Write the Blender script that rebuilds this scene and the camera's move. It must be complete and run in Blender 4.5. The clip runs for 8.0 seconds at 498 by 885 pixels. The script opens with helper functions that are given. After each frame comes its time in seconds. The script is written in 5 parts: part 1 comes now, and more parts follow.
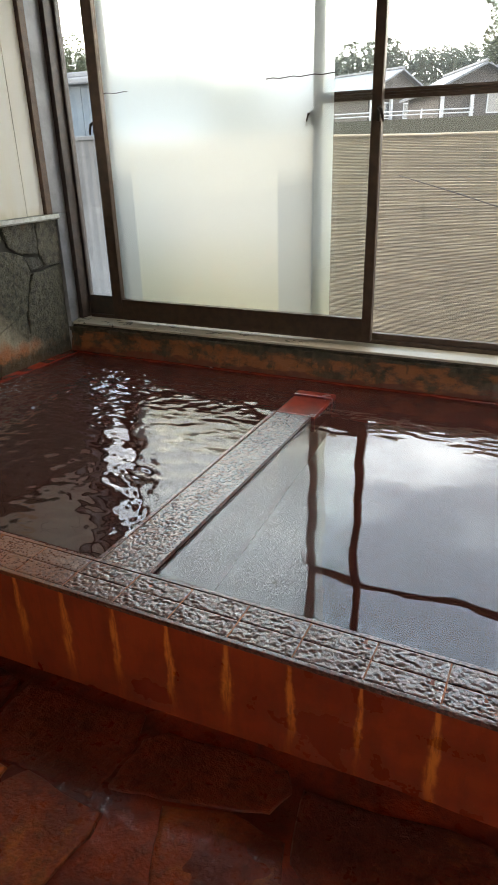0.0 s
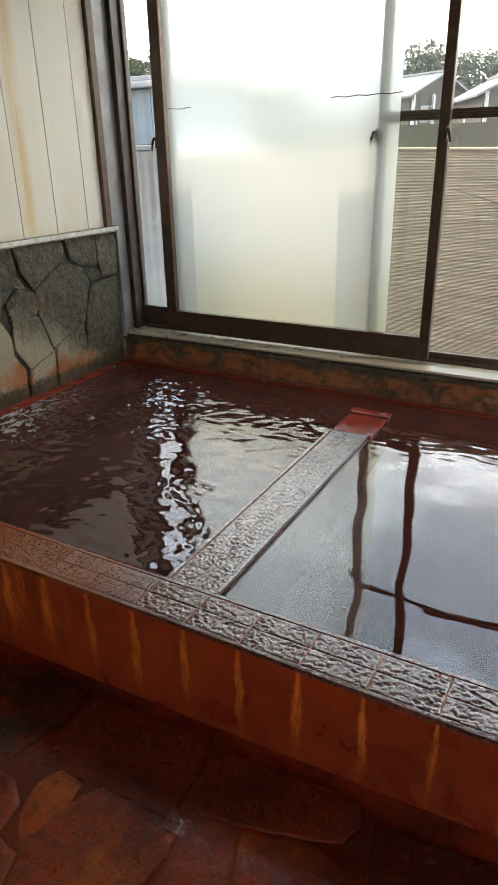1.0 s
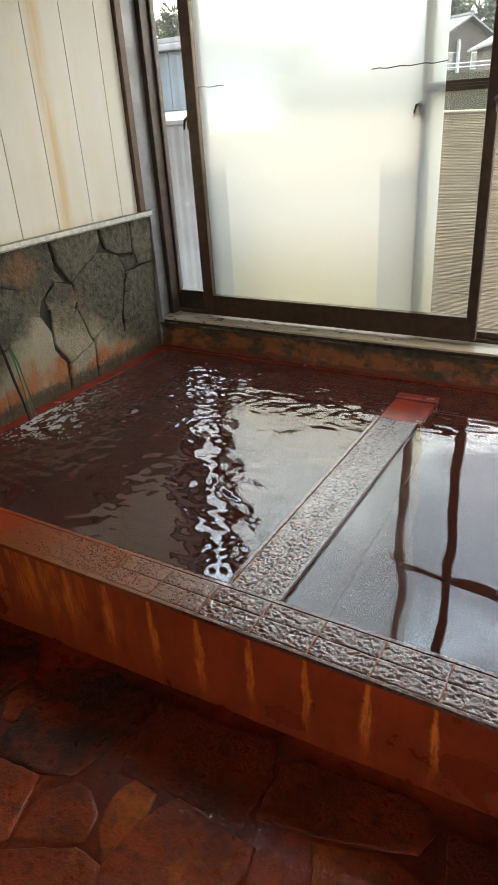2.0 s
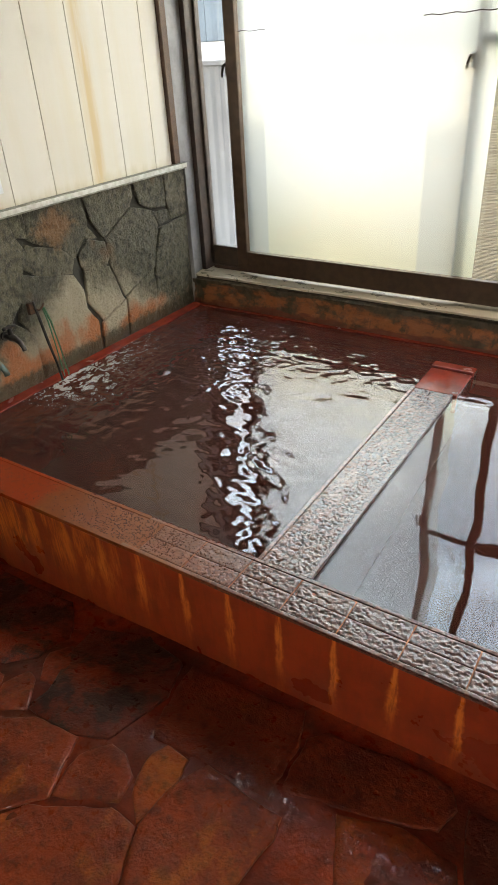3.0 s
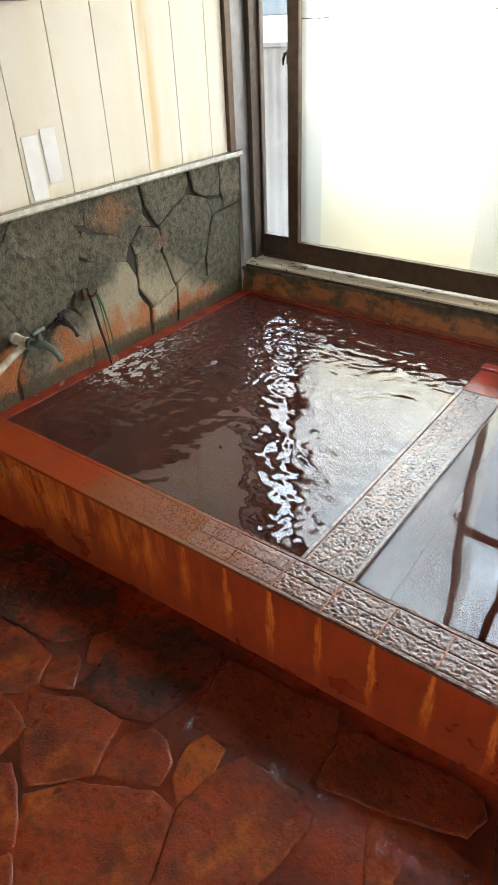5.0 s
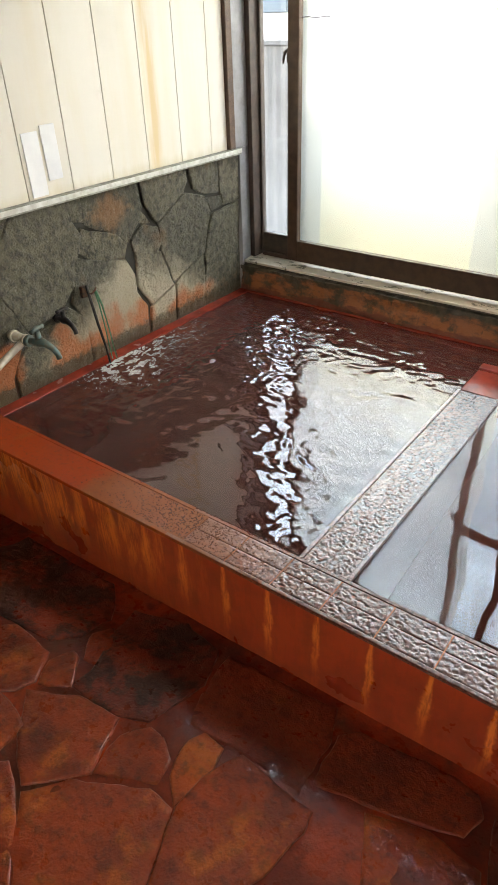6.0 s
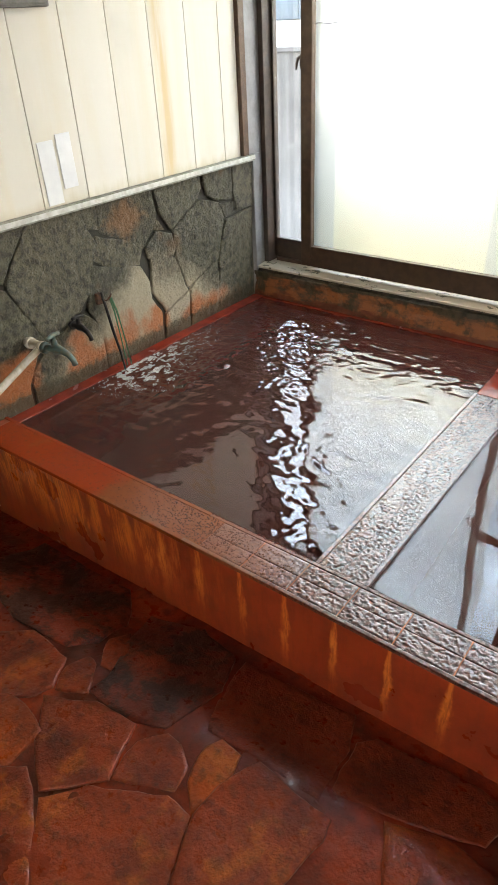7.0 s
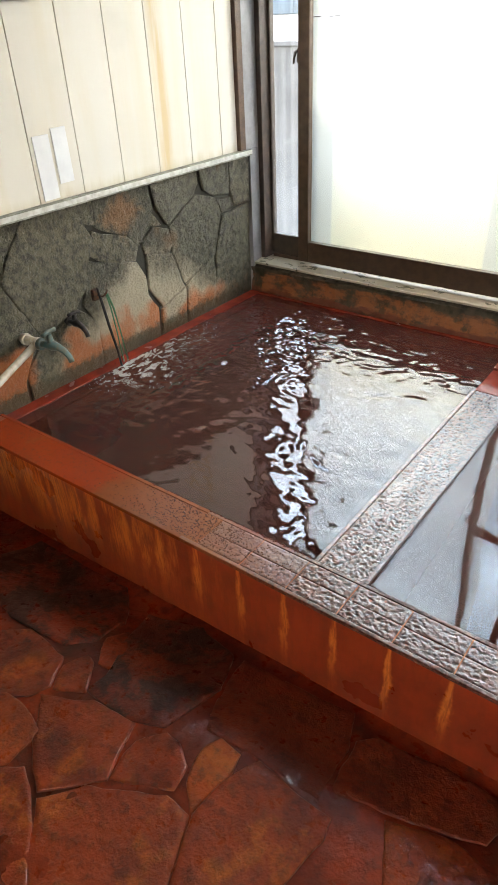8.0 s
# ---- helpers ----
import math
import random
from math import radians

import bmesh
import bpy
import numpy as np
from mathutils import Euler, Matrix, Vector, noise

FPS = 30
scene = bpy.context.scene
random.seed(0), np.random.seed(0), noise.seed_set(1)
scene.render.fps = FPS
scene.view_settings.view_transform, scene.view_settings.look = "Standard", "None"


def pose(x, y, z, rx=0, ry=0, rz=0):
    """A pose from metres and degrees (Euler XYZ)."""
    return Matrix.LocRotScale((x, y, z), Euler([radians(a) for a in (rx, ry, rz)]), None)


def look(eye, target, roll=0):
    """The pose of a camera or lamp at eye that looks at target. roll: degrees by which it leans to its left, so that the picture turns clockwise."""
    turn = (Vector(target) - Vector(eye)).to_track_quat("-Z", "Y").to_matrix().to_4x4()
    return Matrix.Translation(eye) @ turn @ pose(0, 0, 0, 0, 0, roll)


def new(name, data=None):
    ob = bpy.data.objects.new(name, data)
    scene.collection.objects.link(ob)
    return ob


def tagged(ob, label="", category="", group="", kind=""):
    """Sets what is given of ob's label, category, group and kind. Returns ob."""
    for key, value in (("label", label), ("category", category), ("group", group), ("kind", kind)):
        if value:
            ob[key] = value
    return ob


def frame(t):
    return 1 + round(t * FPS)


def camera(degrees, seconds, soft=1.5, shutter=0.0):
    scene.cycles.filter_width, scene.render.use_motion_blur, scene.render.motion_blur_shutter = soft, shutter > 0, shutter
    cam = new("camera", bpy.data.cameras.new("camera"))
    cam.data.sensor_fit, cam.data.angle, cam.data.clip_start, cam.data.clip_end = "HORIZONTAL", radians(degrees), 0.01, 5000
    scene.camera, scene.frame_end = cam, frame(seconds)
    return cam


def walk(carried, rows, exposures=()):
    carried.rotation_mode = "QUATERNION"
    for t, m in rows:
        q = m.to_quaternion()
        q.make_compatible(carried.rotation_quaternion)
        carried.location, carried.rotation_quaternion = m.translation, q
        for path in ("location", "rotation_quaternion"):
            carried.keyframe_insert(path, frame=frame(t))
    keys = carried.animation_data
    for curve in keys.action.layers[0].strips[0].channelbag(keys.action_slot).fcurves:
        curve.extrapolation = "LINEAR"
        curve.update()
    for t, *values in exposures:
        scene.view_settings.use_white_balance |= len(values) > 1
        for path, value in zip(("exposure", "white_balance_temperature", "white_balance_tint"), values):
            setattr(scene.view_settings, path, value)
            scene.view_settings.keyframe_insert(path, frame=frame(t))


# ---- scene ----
cam = camera(42.0, 8.0, soft=0.8)
EXPOSURES = [(0.0, 2.08, 8200, 15), (1.5, 2.15, 8500, 16), (3.0, 2.68, 8750, 16), (4.5, 3.05, 8650, 16), (8.0, 3.08, 8150, 16)]
PATH = [
    (0, (2.368, -2.739, 1.139), (1.558, -1.103, 0.322), -1.6),
    (0.5, (2.311, -2.751, 1.16), (1.443, -1.146, 0.342), -1.6),
    (1, (2.27, -2.777, 1.201), (1.379, -1.181, 0.39), -1.1),
    (1.5, (2.214, -2.77, 1.238), (1.277, -1.224, 0.382), -3.5),
    (1.7, (2.19, -2.767, 1.257), (1.246, -1.233, 0.388), -3.8),
    (2.8, (2.145, -2.728, 1.344), (1.204, -1.296, 0.313), -3.4),
    (3, (2.126, -2.73, 1.359), (1.158, -1.329, 0.31), -3.6),
    (3.5, (2.11, -2.737, 1.399), (1.093, -1.394, 0.322), -3.9),
    (4, (2.109, -2.733, 1.379), (1.111, -1.388, 0.287), -3.0),
    (4.5, (2.097, -2.743, 1.418), (1.062, -1.43, 0.32), -2.9),
    (6, (2.081, -2.75, 1.427), (1.06, -1.433, 0.321), -2.1),
    (6.5, (2.076, -2.755, 1.425), (1.024, -1.452, 0.333), -2.8),
    (7, (2.074, -2.753, 1.424), (1.015, -1.452, 0.334), -3.1),
    (7.5, (2.068, -2.749, 1.422), (1.022, -1.442, 0.327), -2.9),
    (8, (2.06, -2.749, 1.42), (1.016, -1.445, 0.32), -2.9),
]
walk(cam, [(t, look(eye, target, roll)) for t, eye, target, roll in PATH], EXPOSURES)

# ---- light ----
world = bpy.data.worlds.new("world")
scene.world = world
world.use_nodes = True
wn, wl = world.node_tree.nodes, world.node_tree.links
sky = wn.new("ShaderNodeTexSky")
sky.sky_type, sky.sun_disc = "NISHITA", False
sky.sun_elevation, sky.sun_rotation = radians(38), radians(-86)
sky.air_density, sky.dust_density = 1.0, 2.0
coord = wn.new("ShaderNodeTexCoord")
cloud = wn.new("ShaderNodeTexNoise")
cloud.inputs["Scale"].default_value, cloud.inputs["Detail"].default_value = 3.2, 6
cloud_map = wn.new("ShaderNodeMapping")
cloud_map.inputs["Scale"].default_value = (1, 1, 2.4)
cloud_ramp = wn.new("ShaderNodeMapRange")
cloud_ramp.inputs["From Min"].default_value, cloud_ramp.inputs["From Max"].default_value = 0.40, 0.62
cloud_ramp.inputs["To Min"].default_value, cloud_ramp.inputs["To Max"].default_value = 0.32, 1.0
cloud_mix = wn.new("ShaderNodeMix")
cloud_mix.data_type = "RGBA"
# cloud that is pale toward the horizon and bluer overhead
cloud_tone = wn.new("ShaderNodeMix")
cloud_tone.data_type = "RGBA"
cloud_tone.inputs["A"].default_value, cloud_tone.inputs["B"].default_value = (17.0, 18.4, 19.6, 1), (8.8, 12.9, 18.6, 1)
cloud_height, cloud_rise = wn.new("ShaderNodeSeparateXYZ"), wn.new("ShaderNodeMapRange")
cloud_rise.inputs["From Min"].default_value, cloud_rise.inputs["From Max"].default_value = 0.22, 0.62
wl.new(coord.outputs["Generated"], cloud_height.inputs[0])
wl.new(cloud_height.outputs[2], cloud_rise.inputs["Value"])
wl.new(cloud_rise.outputs["Result"], cloud_tone.inputs["Factor"])
wl.new(cloud_tone.outputs["Result"], cloud_mix.inputs["B"])
wl.new(coord.outputs["Generated"], cloud_map.inputs["Vector"])
wl.new(cloud_map.outputs["Vector"], cloud.inputs["Vector"])
wl.new(cloud.outputs["Fac"], cloud_ramp.inputs["Value"])
wl.new(cloud_ramp.outputs["Result"], cloud_mix.inputs["Factor"])
wl.new(sky.outputs["Color"], cloud_mix.inputs["A"])
wl.new(cloud_mix.outputs["Result"], wn["Background"].inputs["Color"])
wn["Background"].inputs["Strength"].default_value = 0.15

sun = new("sun", bpy.data.lights.new("sun", "SUN"))
sun.data.energy, sun.data.angle, sun.data.color = 0.6, radians(20), (1.0, 0.95, 0.88)
# the sun stands to the left, behind thin cloud
_az, _el = radians(-86), radians(38)
sun.matrix_world = look((math.sin(_az) * math.cos(_el) * 30, math.cos(_az) * math.cos(_el) * 30, math.sin(_el) * 30), (0, 0, 0))


# ---- materials ----
class Mat:
    """A node material, built socket by socket."""

    def __init__(self, name):
        self.m = bpy.data.materials.new(name)
        self.m.use_nodes = True
        self.n, self.l = self.m.node_tree.nodes, self.m.node_tree.links
        self.b = self.n["Principled BSDF"]
        self.out = self.n["Material Output"]
        self.geo = self.n.new("ShaderNodeNewGeometry")
        self.info = self.n.new("ShaderNodeObjectInfo")
        self.pos = self.geo.outputs["Position"]
        self.rnd = self.info.outputs["Random"]

    def put(self, sock, v):
        if isinstance(v, bpy.types.NodeSocket):
            self.l.new(v, sock)
        elif isinstance(v, (tuple, list)) and len(v) == 3 and sock.type == "RGBA":
            sock.default_value = (*v, 1)
        else:
            sock.default_value = v

    def math(self, op, a, b=0.0, c=0.0):
        nd = self.n.new("ShaderNodeMath")
        nd.operation = op
        for i, v in enumerate((a, b, c)):
            self.put(nd.inputs[i], v)
        return nd.outputs[0]

    def xyz(self, v=None):
        nd = self.n.new("ShaderNodeSeparateXYZ")
        self.put(nd.inputs[0], v or self.pos)
        return nd.outputs

    def scaled(self, s, v=None, off=(0, 0, 0)):
        nd = self.n.new("ShaderNodeMapping")
        self.put(nd.inputs["Vector"], v or self.pos)
        nd.inputs["Scale"].default_value = s
        nd.inputs["Location"].default_value = off
        return nd.outputs[0]

    def noise(self, scale, detail=4.0, rough=0.55, vec=None):
        nd = self.n.new("ShaderNodeTexNoise")
        self.put(nd.inputs["Vector"], vec or self.pos)
        nd.inputs["Scale"].default_value = scale
        nd.inputs["Detail"].default_value = detail
        nd.inputs["Roughness"].default_value = rough
        return nd.outputs["Fac"]

    def step(self, v, a, b, lo=0.0, hi=1.0):
        nd = self.n.new("ShaderNodeMapRange")
        nd.interpolation_type = "SMOOTHSTEP"
        self.put(nd.inputs["Value"], v)
        for k, x in (("From Min", a), ("From Max", b), ("To Min", lo), ("To Max", hi)):
            self.put(nd.inputs[k], x)
        return nd.outputs["Result"]

    def mix(self, f, a, b, mode="MIX"):
        nd = self.n.new("ShaderNodeMix")
        nd.data_type, nd.blend_type = "RGBA", mode
        self.put(nd.inputs["Factor"], f)
        self.put(nd.inputs["A"], a)
        self.put(nd.inputs["B"], b)
        return nd.outputs["Result"]

    def bump(self, h, strength=0.5, dist=0.005, normal=None):
        nd = self.n.new("ShaderNodeBump")
        nd.inputs["Strength"].default_value, nd.inputs["Distance"].default_value = strength, dist
        self.put(nd.inputs["Height"], h)
        if normal:
            self.put(nd.inputs["Normal"], normal)
        return nd.outputs["Normal"]

    def done(self, color=None, rough=None, normal=None, **more):
        for k, v in (("Base Color", color), ("Roughness", rough), ("Normal", normal)):
            if v is not None:
                self.put(self.b.inputs[k], v)
        for k, v in more.items():
            self.put(self.b.inputs[k.replace("_", " ")], v)
        return self.m


def flag_material(name, low, high, ochre, crusted):
    """Wet stone under a rusty skin; ochre and crusted say how much of each kind of deposit lies on it."""
    m = Mat(name)
    big, mid, fine = m.noise(5.0, 6, 0.62), m.noise(26, 7, 0.68), m.noise(170, 4)
    c = m.mix(m.step(m.math("ADD", big, m.math("MULTIPLY", m.rnd, 0.12)), 0.38, 0.68), low, high)
    spread = m.math("ADD", m.noise(8, 5, 0.6, m.scaled((1, 1, 1), None, (3.1, 1.7, 0))), m.math("MULTIPLY", m.math("SUBTRACT", mid, 0.5), 0.7))
    c = m.mix(m.step(spread, 0.66 - 0.28 * ochre, 0.86 - 0.28 * ochre, 0, min(0.75, 0.3 + ochre)), c, (0.44, 0.108, 0.016))
    c = m.mix(m.step(mid, 0.49, 0.66, 0, 0.65), c, (0.055, 0.010, 0.006))
    c = m.mix(m.step(m.noise(60, 4, 0.6), 0.52, 0.70, 0, 0.35), c, (0.035, 0.010, 0.007))
    crust = m.math("ADD", m.noise(6.5, 6, 0.65, m.scaled((1, 1, 1), None, (0.35, 1.15, 0))), m.math("MULTIPLY", m.math("SUBTRACT", mid, 0.5), 0.35))
    c = m.mix(m.step(crust, 0.72 - 0.32 * crusted, 0.82 - 0.30 * crusted, 0, 0.85), c, (0.021, 0.011, 0.008))
    c = m.mix(m.step(fine, 0.60, 0.75, 0, 0.4), c, (0.30, 0.085, 0.020))
    n = m.bump(fine, 0.55, 0.003, m.bump(mid, 0.85, 0.012))
    glint = m.math("MULTIPLY", m.step(m.noise(190, 3, 0.6), 0.58, 0.64), m.step(m.noise(9, 3), 0.44, 0.58, 0.15, 1.0))
    return m.done(c, m.step(mid, 0.3, 0.7, 0.24, 0.52), n, Specular_IOR_Level=0.20, Coat_Weight=m.math("MAXIMUM", m.math("MULTIPLY", glint, 0.9), m.math("MULTIPLY", m.step(m.xyz(m.geo.outputs["Normal"])[2], 0.97, 0.80), m.step(m.noise(17, 3), 0.46, 0.60))), Coat_Roughness=0.06)


def mortar_material():
    m = Mat("wet_floor_mineral")
    big, mid, fine = m.noise(4.5, 6, 0.62), m.noise(22, 6, 0.65), m.noise(120, 4)
    c = m.mix(m.step(big, 0.38, 0.64), (0.100, 0.0145, 0.007), (0.250, 0.031, 0.009))
    c = m.mix(m.step(mid, 0.50, 0.70, 0, 0.6), c, (0.050, 0.011, 0.007))
    c = m.mix(m.step(m.noise(2.4, 5, 0.6, m.scaled((1, 1, 1), None, (1.2, 0.4, 0))), 0.52, 0.62, 0, 0.6), c, (0.040, 0.018, 0.010))
    glint = m.math("MULTIPLY", m.step(m.noise(150, 3, 0.6), 0.55, 0.63), m.step(m.noise(8, 3), 0.48, 0.60, 0.1, 1.0))
    n = m.bump(fine, 0.45, 0.003, m.bump(mid, 0.6, 0.008))
    return m.done(c, m.step(mid, 0.35, 0.65, 0.25, 0.5), n, Specular_IOR_Level=0.18, Coat_Weight=glint, Coat_Roughness=0.06)


def rim_tile_material(name, grain, coat=1.0):
    """Split-faced tile under a film of water: dark rusty pits, mauve-brown high parts."""
    m = Mat(name)
    x = m.xyz()[0]
    lay, b = m.noise(grain, 2, 0.5), m.noise(210, 3)
    c = m.mix(m.step(x, 1.2, 2.3), (0.105, 0.030, 0.017), (0.125, 0.046, 0.036))
    c = m.mix(m.step(x, 1.55, 1.12, 0, 1.0), c, (0.25, 0.066, 0.021))
    c = m.mix(m.math("MULTIPLY", m.step(lay, 0.55, 0.42, 0, 0.9), m.step(x, 1.1, 1.5, 0.15, 1.0)), c, (0.030, 0.009, 0.006))
    c = m.mix(m.math("MULTIPLY", m.rnd, 0.3), c, (0.15, 0.07, 0.045))
    n = m.bump(b, 0.1, 0.001)
    m.done(c, 0.4, n, Specular_IOR_Level=0.2, Coat_Weight=coat, Coat_Roughness=0.03, Coat_IOR=1.72)
    m.put(m.b.inputs["Coat Normal"], m.bump(m.math("MULTIPLY", m.step(lay, 0.42, 0.58), m.step(x, 1.1, 1.5, 0.25, 1.0)), 0.35, 0.003))
    return m.m


def coat_material():
    m = Mat("mineral_coated_rim")
    x = m.xyz()[0]
    a, b = m.noise(9, 5), m.noise(70, 4)
    edge = m.math("ADD", x, m.math("MULTIPLY", m.math("SUBTRACT", a, 0.5), 0.25))
    c = m.mix(m.step(edge, 0.62, 0.72), (0.32, 0.040, 0.010), (0.25, 0.062, 0.020))
    c = m.mix(m.step(b, 0.5, 0.75, 0, 0.5), c, (0.14, 0.04, 0.02))
    c = m.mix(m.step(a, 0.55, 0.75, 0, 0.5), c, (0.26, 0.075, 0.022))
    drops = m.step(m.noise(130, 2), 0.60, 0.72)
    wet = m.step(edge, 0.75, 1.1)
    n = m.bump(m.math("MULTIPLY", drops, wet), 0.5, 0.003, m.bump(a, 0.2, 0.006))
    m.put(m.b.inputs["Coat Roughness"], 0.05)
    m.put(m.b.inputs["Coat Weight"], m.step(edge, 0.70, 1.15, 0.15, 0.95))
    return m.done(c, m.step(a, 0.3, 0.7, 0.16, 0.26), n, Specular_IOR_Level=0.3)


def rim_face_material():
    m = Mat("stained_rim_plaster")
    x, y, z = m.xyz()
    a, b, fine = m.noise(7, 5), m.noise(45, 5), m.noise(220, 3)
    c = m.mix(m.step(a, 0.35, 0.65), (0.205, 0.025, 0.010), (0.315, 0.039, 0.013))
    c = m.mix(m.step(m.noise(1, 6, 0.6, m.scaled((30, 1, 7), None, (7, 0, 3))), 0.45, 0.70, 0, 0.4), c, (0.15, 0.020, 0.009))
    # rust-coloured runs below each tile joint; they fray and widen on their way down, and are broader toward the stone wall
    wob = m.math("MULTIPLY", m.math("SUBTRACT", m.noise(9, 4, 0.65, m.scaled((1, 1, 1.3))), 0.5), 0.05)
    down = m.math("SUBTRACT", 0.2, z)
    xs = m.math("ADD", x, m.math("MULTIPLY", wob, m.step(down, 0.0, 0.15, 0.2, 1.0)))
    ph = m.math("ABSOLUTE", m.math("SUBTRACT", m.math("FRACT", m.math("DIVIDE", m.math("SUBTRACT", xs, 1.4585), 0.149)), 0.5))
    left = m.step(x, 1.5, 0.7)
    wide = m.math("MULTIPLY", m.step(m.noise(1, 3, 0.6, m.scaled((6.7, 1, 0.01))), 0.35, 0.65, 0.05, 0.11), m.step(down, 0.0, 0.13, 0.6, 1.25))
    wide = m.math("MULTIPLY", wide, m.math("ADD", 1.0, m.math("MULTIPLY", left, 1.1)))
    run = m.step(m.math("DIVIDE", ph, wide), 0.25, 1.0, 1.0, 0.0)
    streak = m.noise(1, 7, 0.72, m.scaled((110, 1, 14)))
    run = m.math("MULTIPLY", run, m.step(streak, 0.36, 0.56, 0.25, 1.0))
    broad = m.math("MULTIPLY", m.step(m.noise(1, 5, 0.65, m.scaled((19, 1, 3.4), None, (3, 0, 0))), 0.42, 0.56), m.step(x, 1.35, 0.6))
    run = m.math("MAXIMUM", run, m.math("MULTIPLY", broad, m.step(streak, 0.40, 0.56, 0.2, 1.0)))
    low = m.math("ADD", m.math("MULTIPLY", m.noise(1, 2, 0.5, m.scaled((6.7, 1, 0.01), None, (5, 0, 0))), 0.16), -0.10)
    run = m.math("MULTIPLY", run, m.step(m.math("SUBTRACT", z, low), -0.05, 0.09, 0.12, 1.0))
    c = m.mix(run, c, (0.64, 0.150, 0.030))
    c = m.mix(m.step(m.noise(320, 2), 0.71, 0.76, 0, 0.6), c, (0.45, 0.22, 0.10))
    c = m.mix(m.step(m.math("ADD", z, m.math("MULTIPLY", m.math("SUBTRACT", b, 0.5), 0.03)), 0.182, 0.194, 0, 0.6), c, (0.24, 0.060, 0.026))
    n = m.bump(fine, 0.12, 0.001)
    return m.done(c, m.step(a, 0.3, 0.7, 0.26, 0.36), n, Specular_IOR_Level=0.2)


def red_material(name, base, dark):
    m = Mat(name)
    a, b = m.noise(10, 5), m.noise(80, 4)
    c = m.mix(m.step(a, 0.35, 0.7), base, dark)
    return m.done(c, m.step(a, 0.3, 0.7, 0.14, 0.28), m.bump(a, 0.15, 0.006))


def stone_material():
    m = Mat("masonry_stone")
    y, z = m.xyz()[1], m.xyz()[2]
    big, mid, fine = m.noise(6, 5), m.noise(34, 7, 0.7), m.noise(125, 4, 0.65)
    c = m.mix(m.rnd, (0.085, 0.078, 0.048), (0.175, 0.150, 0.095))
    c = m.mix(m.step(mid, 0.42, 0.64, 0, 0.85), c, (0.040, 0.040, 0.029))
    c = m.mix(m.step(m.noise(4.5, 3, 0.5, m.scaled((1, 1, 1), None, (2, 5, 1))), 0.60, 0.72, 0, 0.7), c, (0.20, 0.10, 0.04))
    # mineral crust that the spray has left above the water
    h = m.math("ADD", z, m.math("MULTIPLY", m.math("SUBTRACT", big, 0.5), -0.30))
    h = m.math("ADD", h, m.math("MULTIPLY", m.math("SUBTRACT", mid, 0.5), 0.10))
    h = m.math("ADD", h, m.math("MULTIPLY", m.math("SUBTRACT", m.rnd, 0.5), 0.06))
    h = m.math("ADD", h, m.step(y, -0.48, -0.15, 0.0, 0.14))
    reach = m.math("ADD", h, m.math("MULTIPLY", m.math("ABSOLUTE", m.math("ADD", y, 0.84)), 0.50))
    c = m.mix(m.step(reach, 0.66, 0.46, 0, 0.85), c, (0.60, 0.50, 0.35))
    c = m.mix(m.step(m.math("ADD", h, m.math("MULTIPLY", m.math("SUBTRACT", m.noise(3.4, 2), 0.5), 0.5)), 0.37, 0.27, 0, 0.9), c, (0.56, 0.165, 0.048))
    # an old rust stain high on the masonry
    stain = m.math("ADD", m.math("ABSOLUTE", m.math("ADD", y, 0.93)), m.math("MULTIPLY", m.math("ABSOLUTE", m.math("SUBTRACT", z, 0.77)), 1.3))
    c = m.mix(m.step(m.math("ADD", stain, m.math("MULTIPLY", m.math("SUBTRACT", mid, 0.5), 0.22)), 0.16, 0.05, 0, 0.6), c, (0.34, 0.14, 0.045))
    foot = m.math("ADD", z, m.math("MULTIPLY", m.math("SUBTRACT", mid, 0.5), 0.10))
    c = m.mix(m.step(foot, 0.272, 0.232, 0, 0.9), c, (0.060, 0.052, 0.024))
    c = m.mix(m.step(fine, 0.56, 0.72, 0, 0.45), c, (0.21, 0.19, 0.135))
    n = m.bump(fine, 1.0, 0.010, m.bump(mid, 1.0, 0.024, m.bump(m.noise(13, 4, 0.6), 0.9, 0.035)))
    return m.done(c, m.step(mid, 0.3, 0.7, 0.28, 0.62), n)


def grout_material():
    m = Mat("wall_grout")
    a, b = m.noise(20, 5), m.noise(150, 3)
    z = m.xyz()[2]
    c = m.mix(a, (0.025, 0.024, 0.02), (0.08, 0.075, 0.06))
    c = m.mix(m.step(m.math("ADD", z, m.math("MULTIPLY", a, 0.2)), 0.46, 0.36, 0, 0.7), c, (0.12, 0.05, 0.025))
    return m.done(c, 0.85, m.bump(b, 0.6, 0.004))


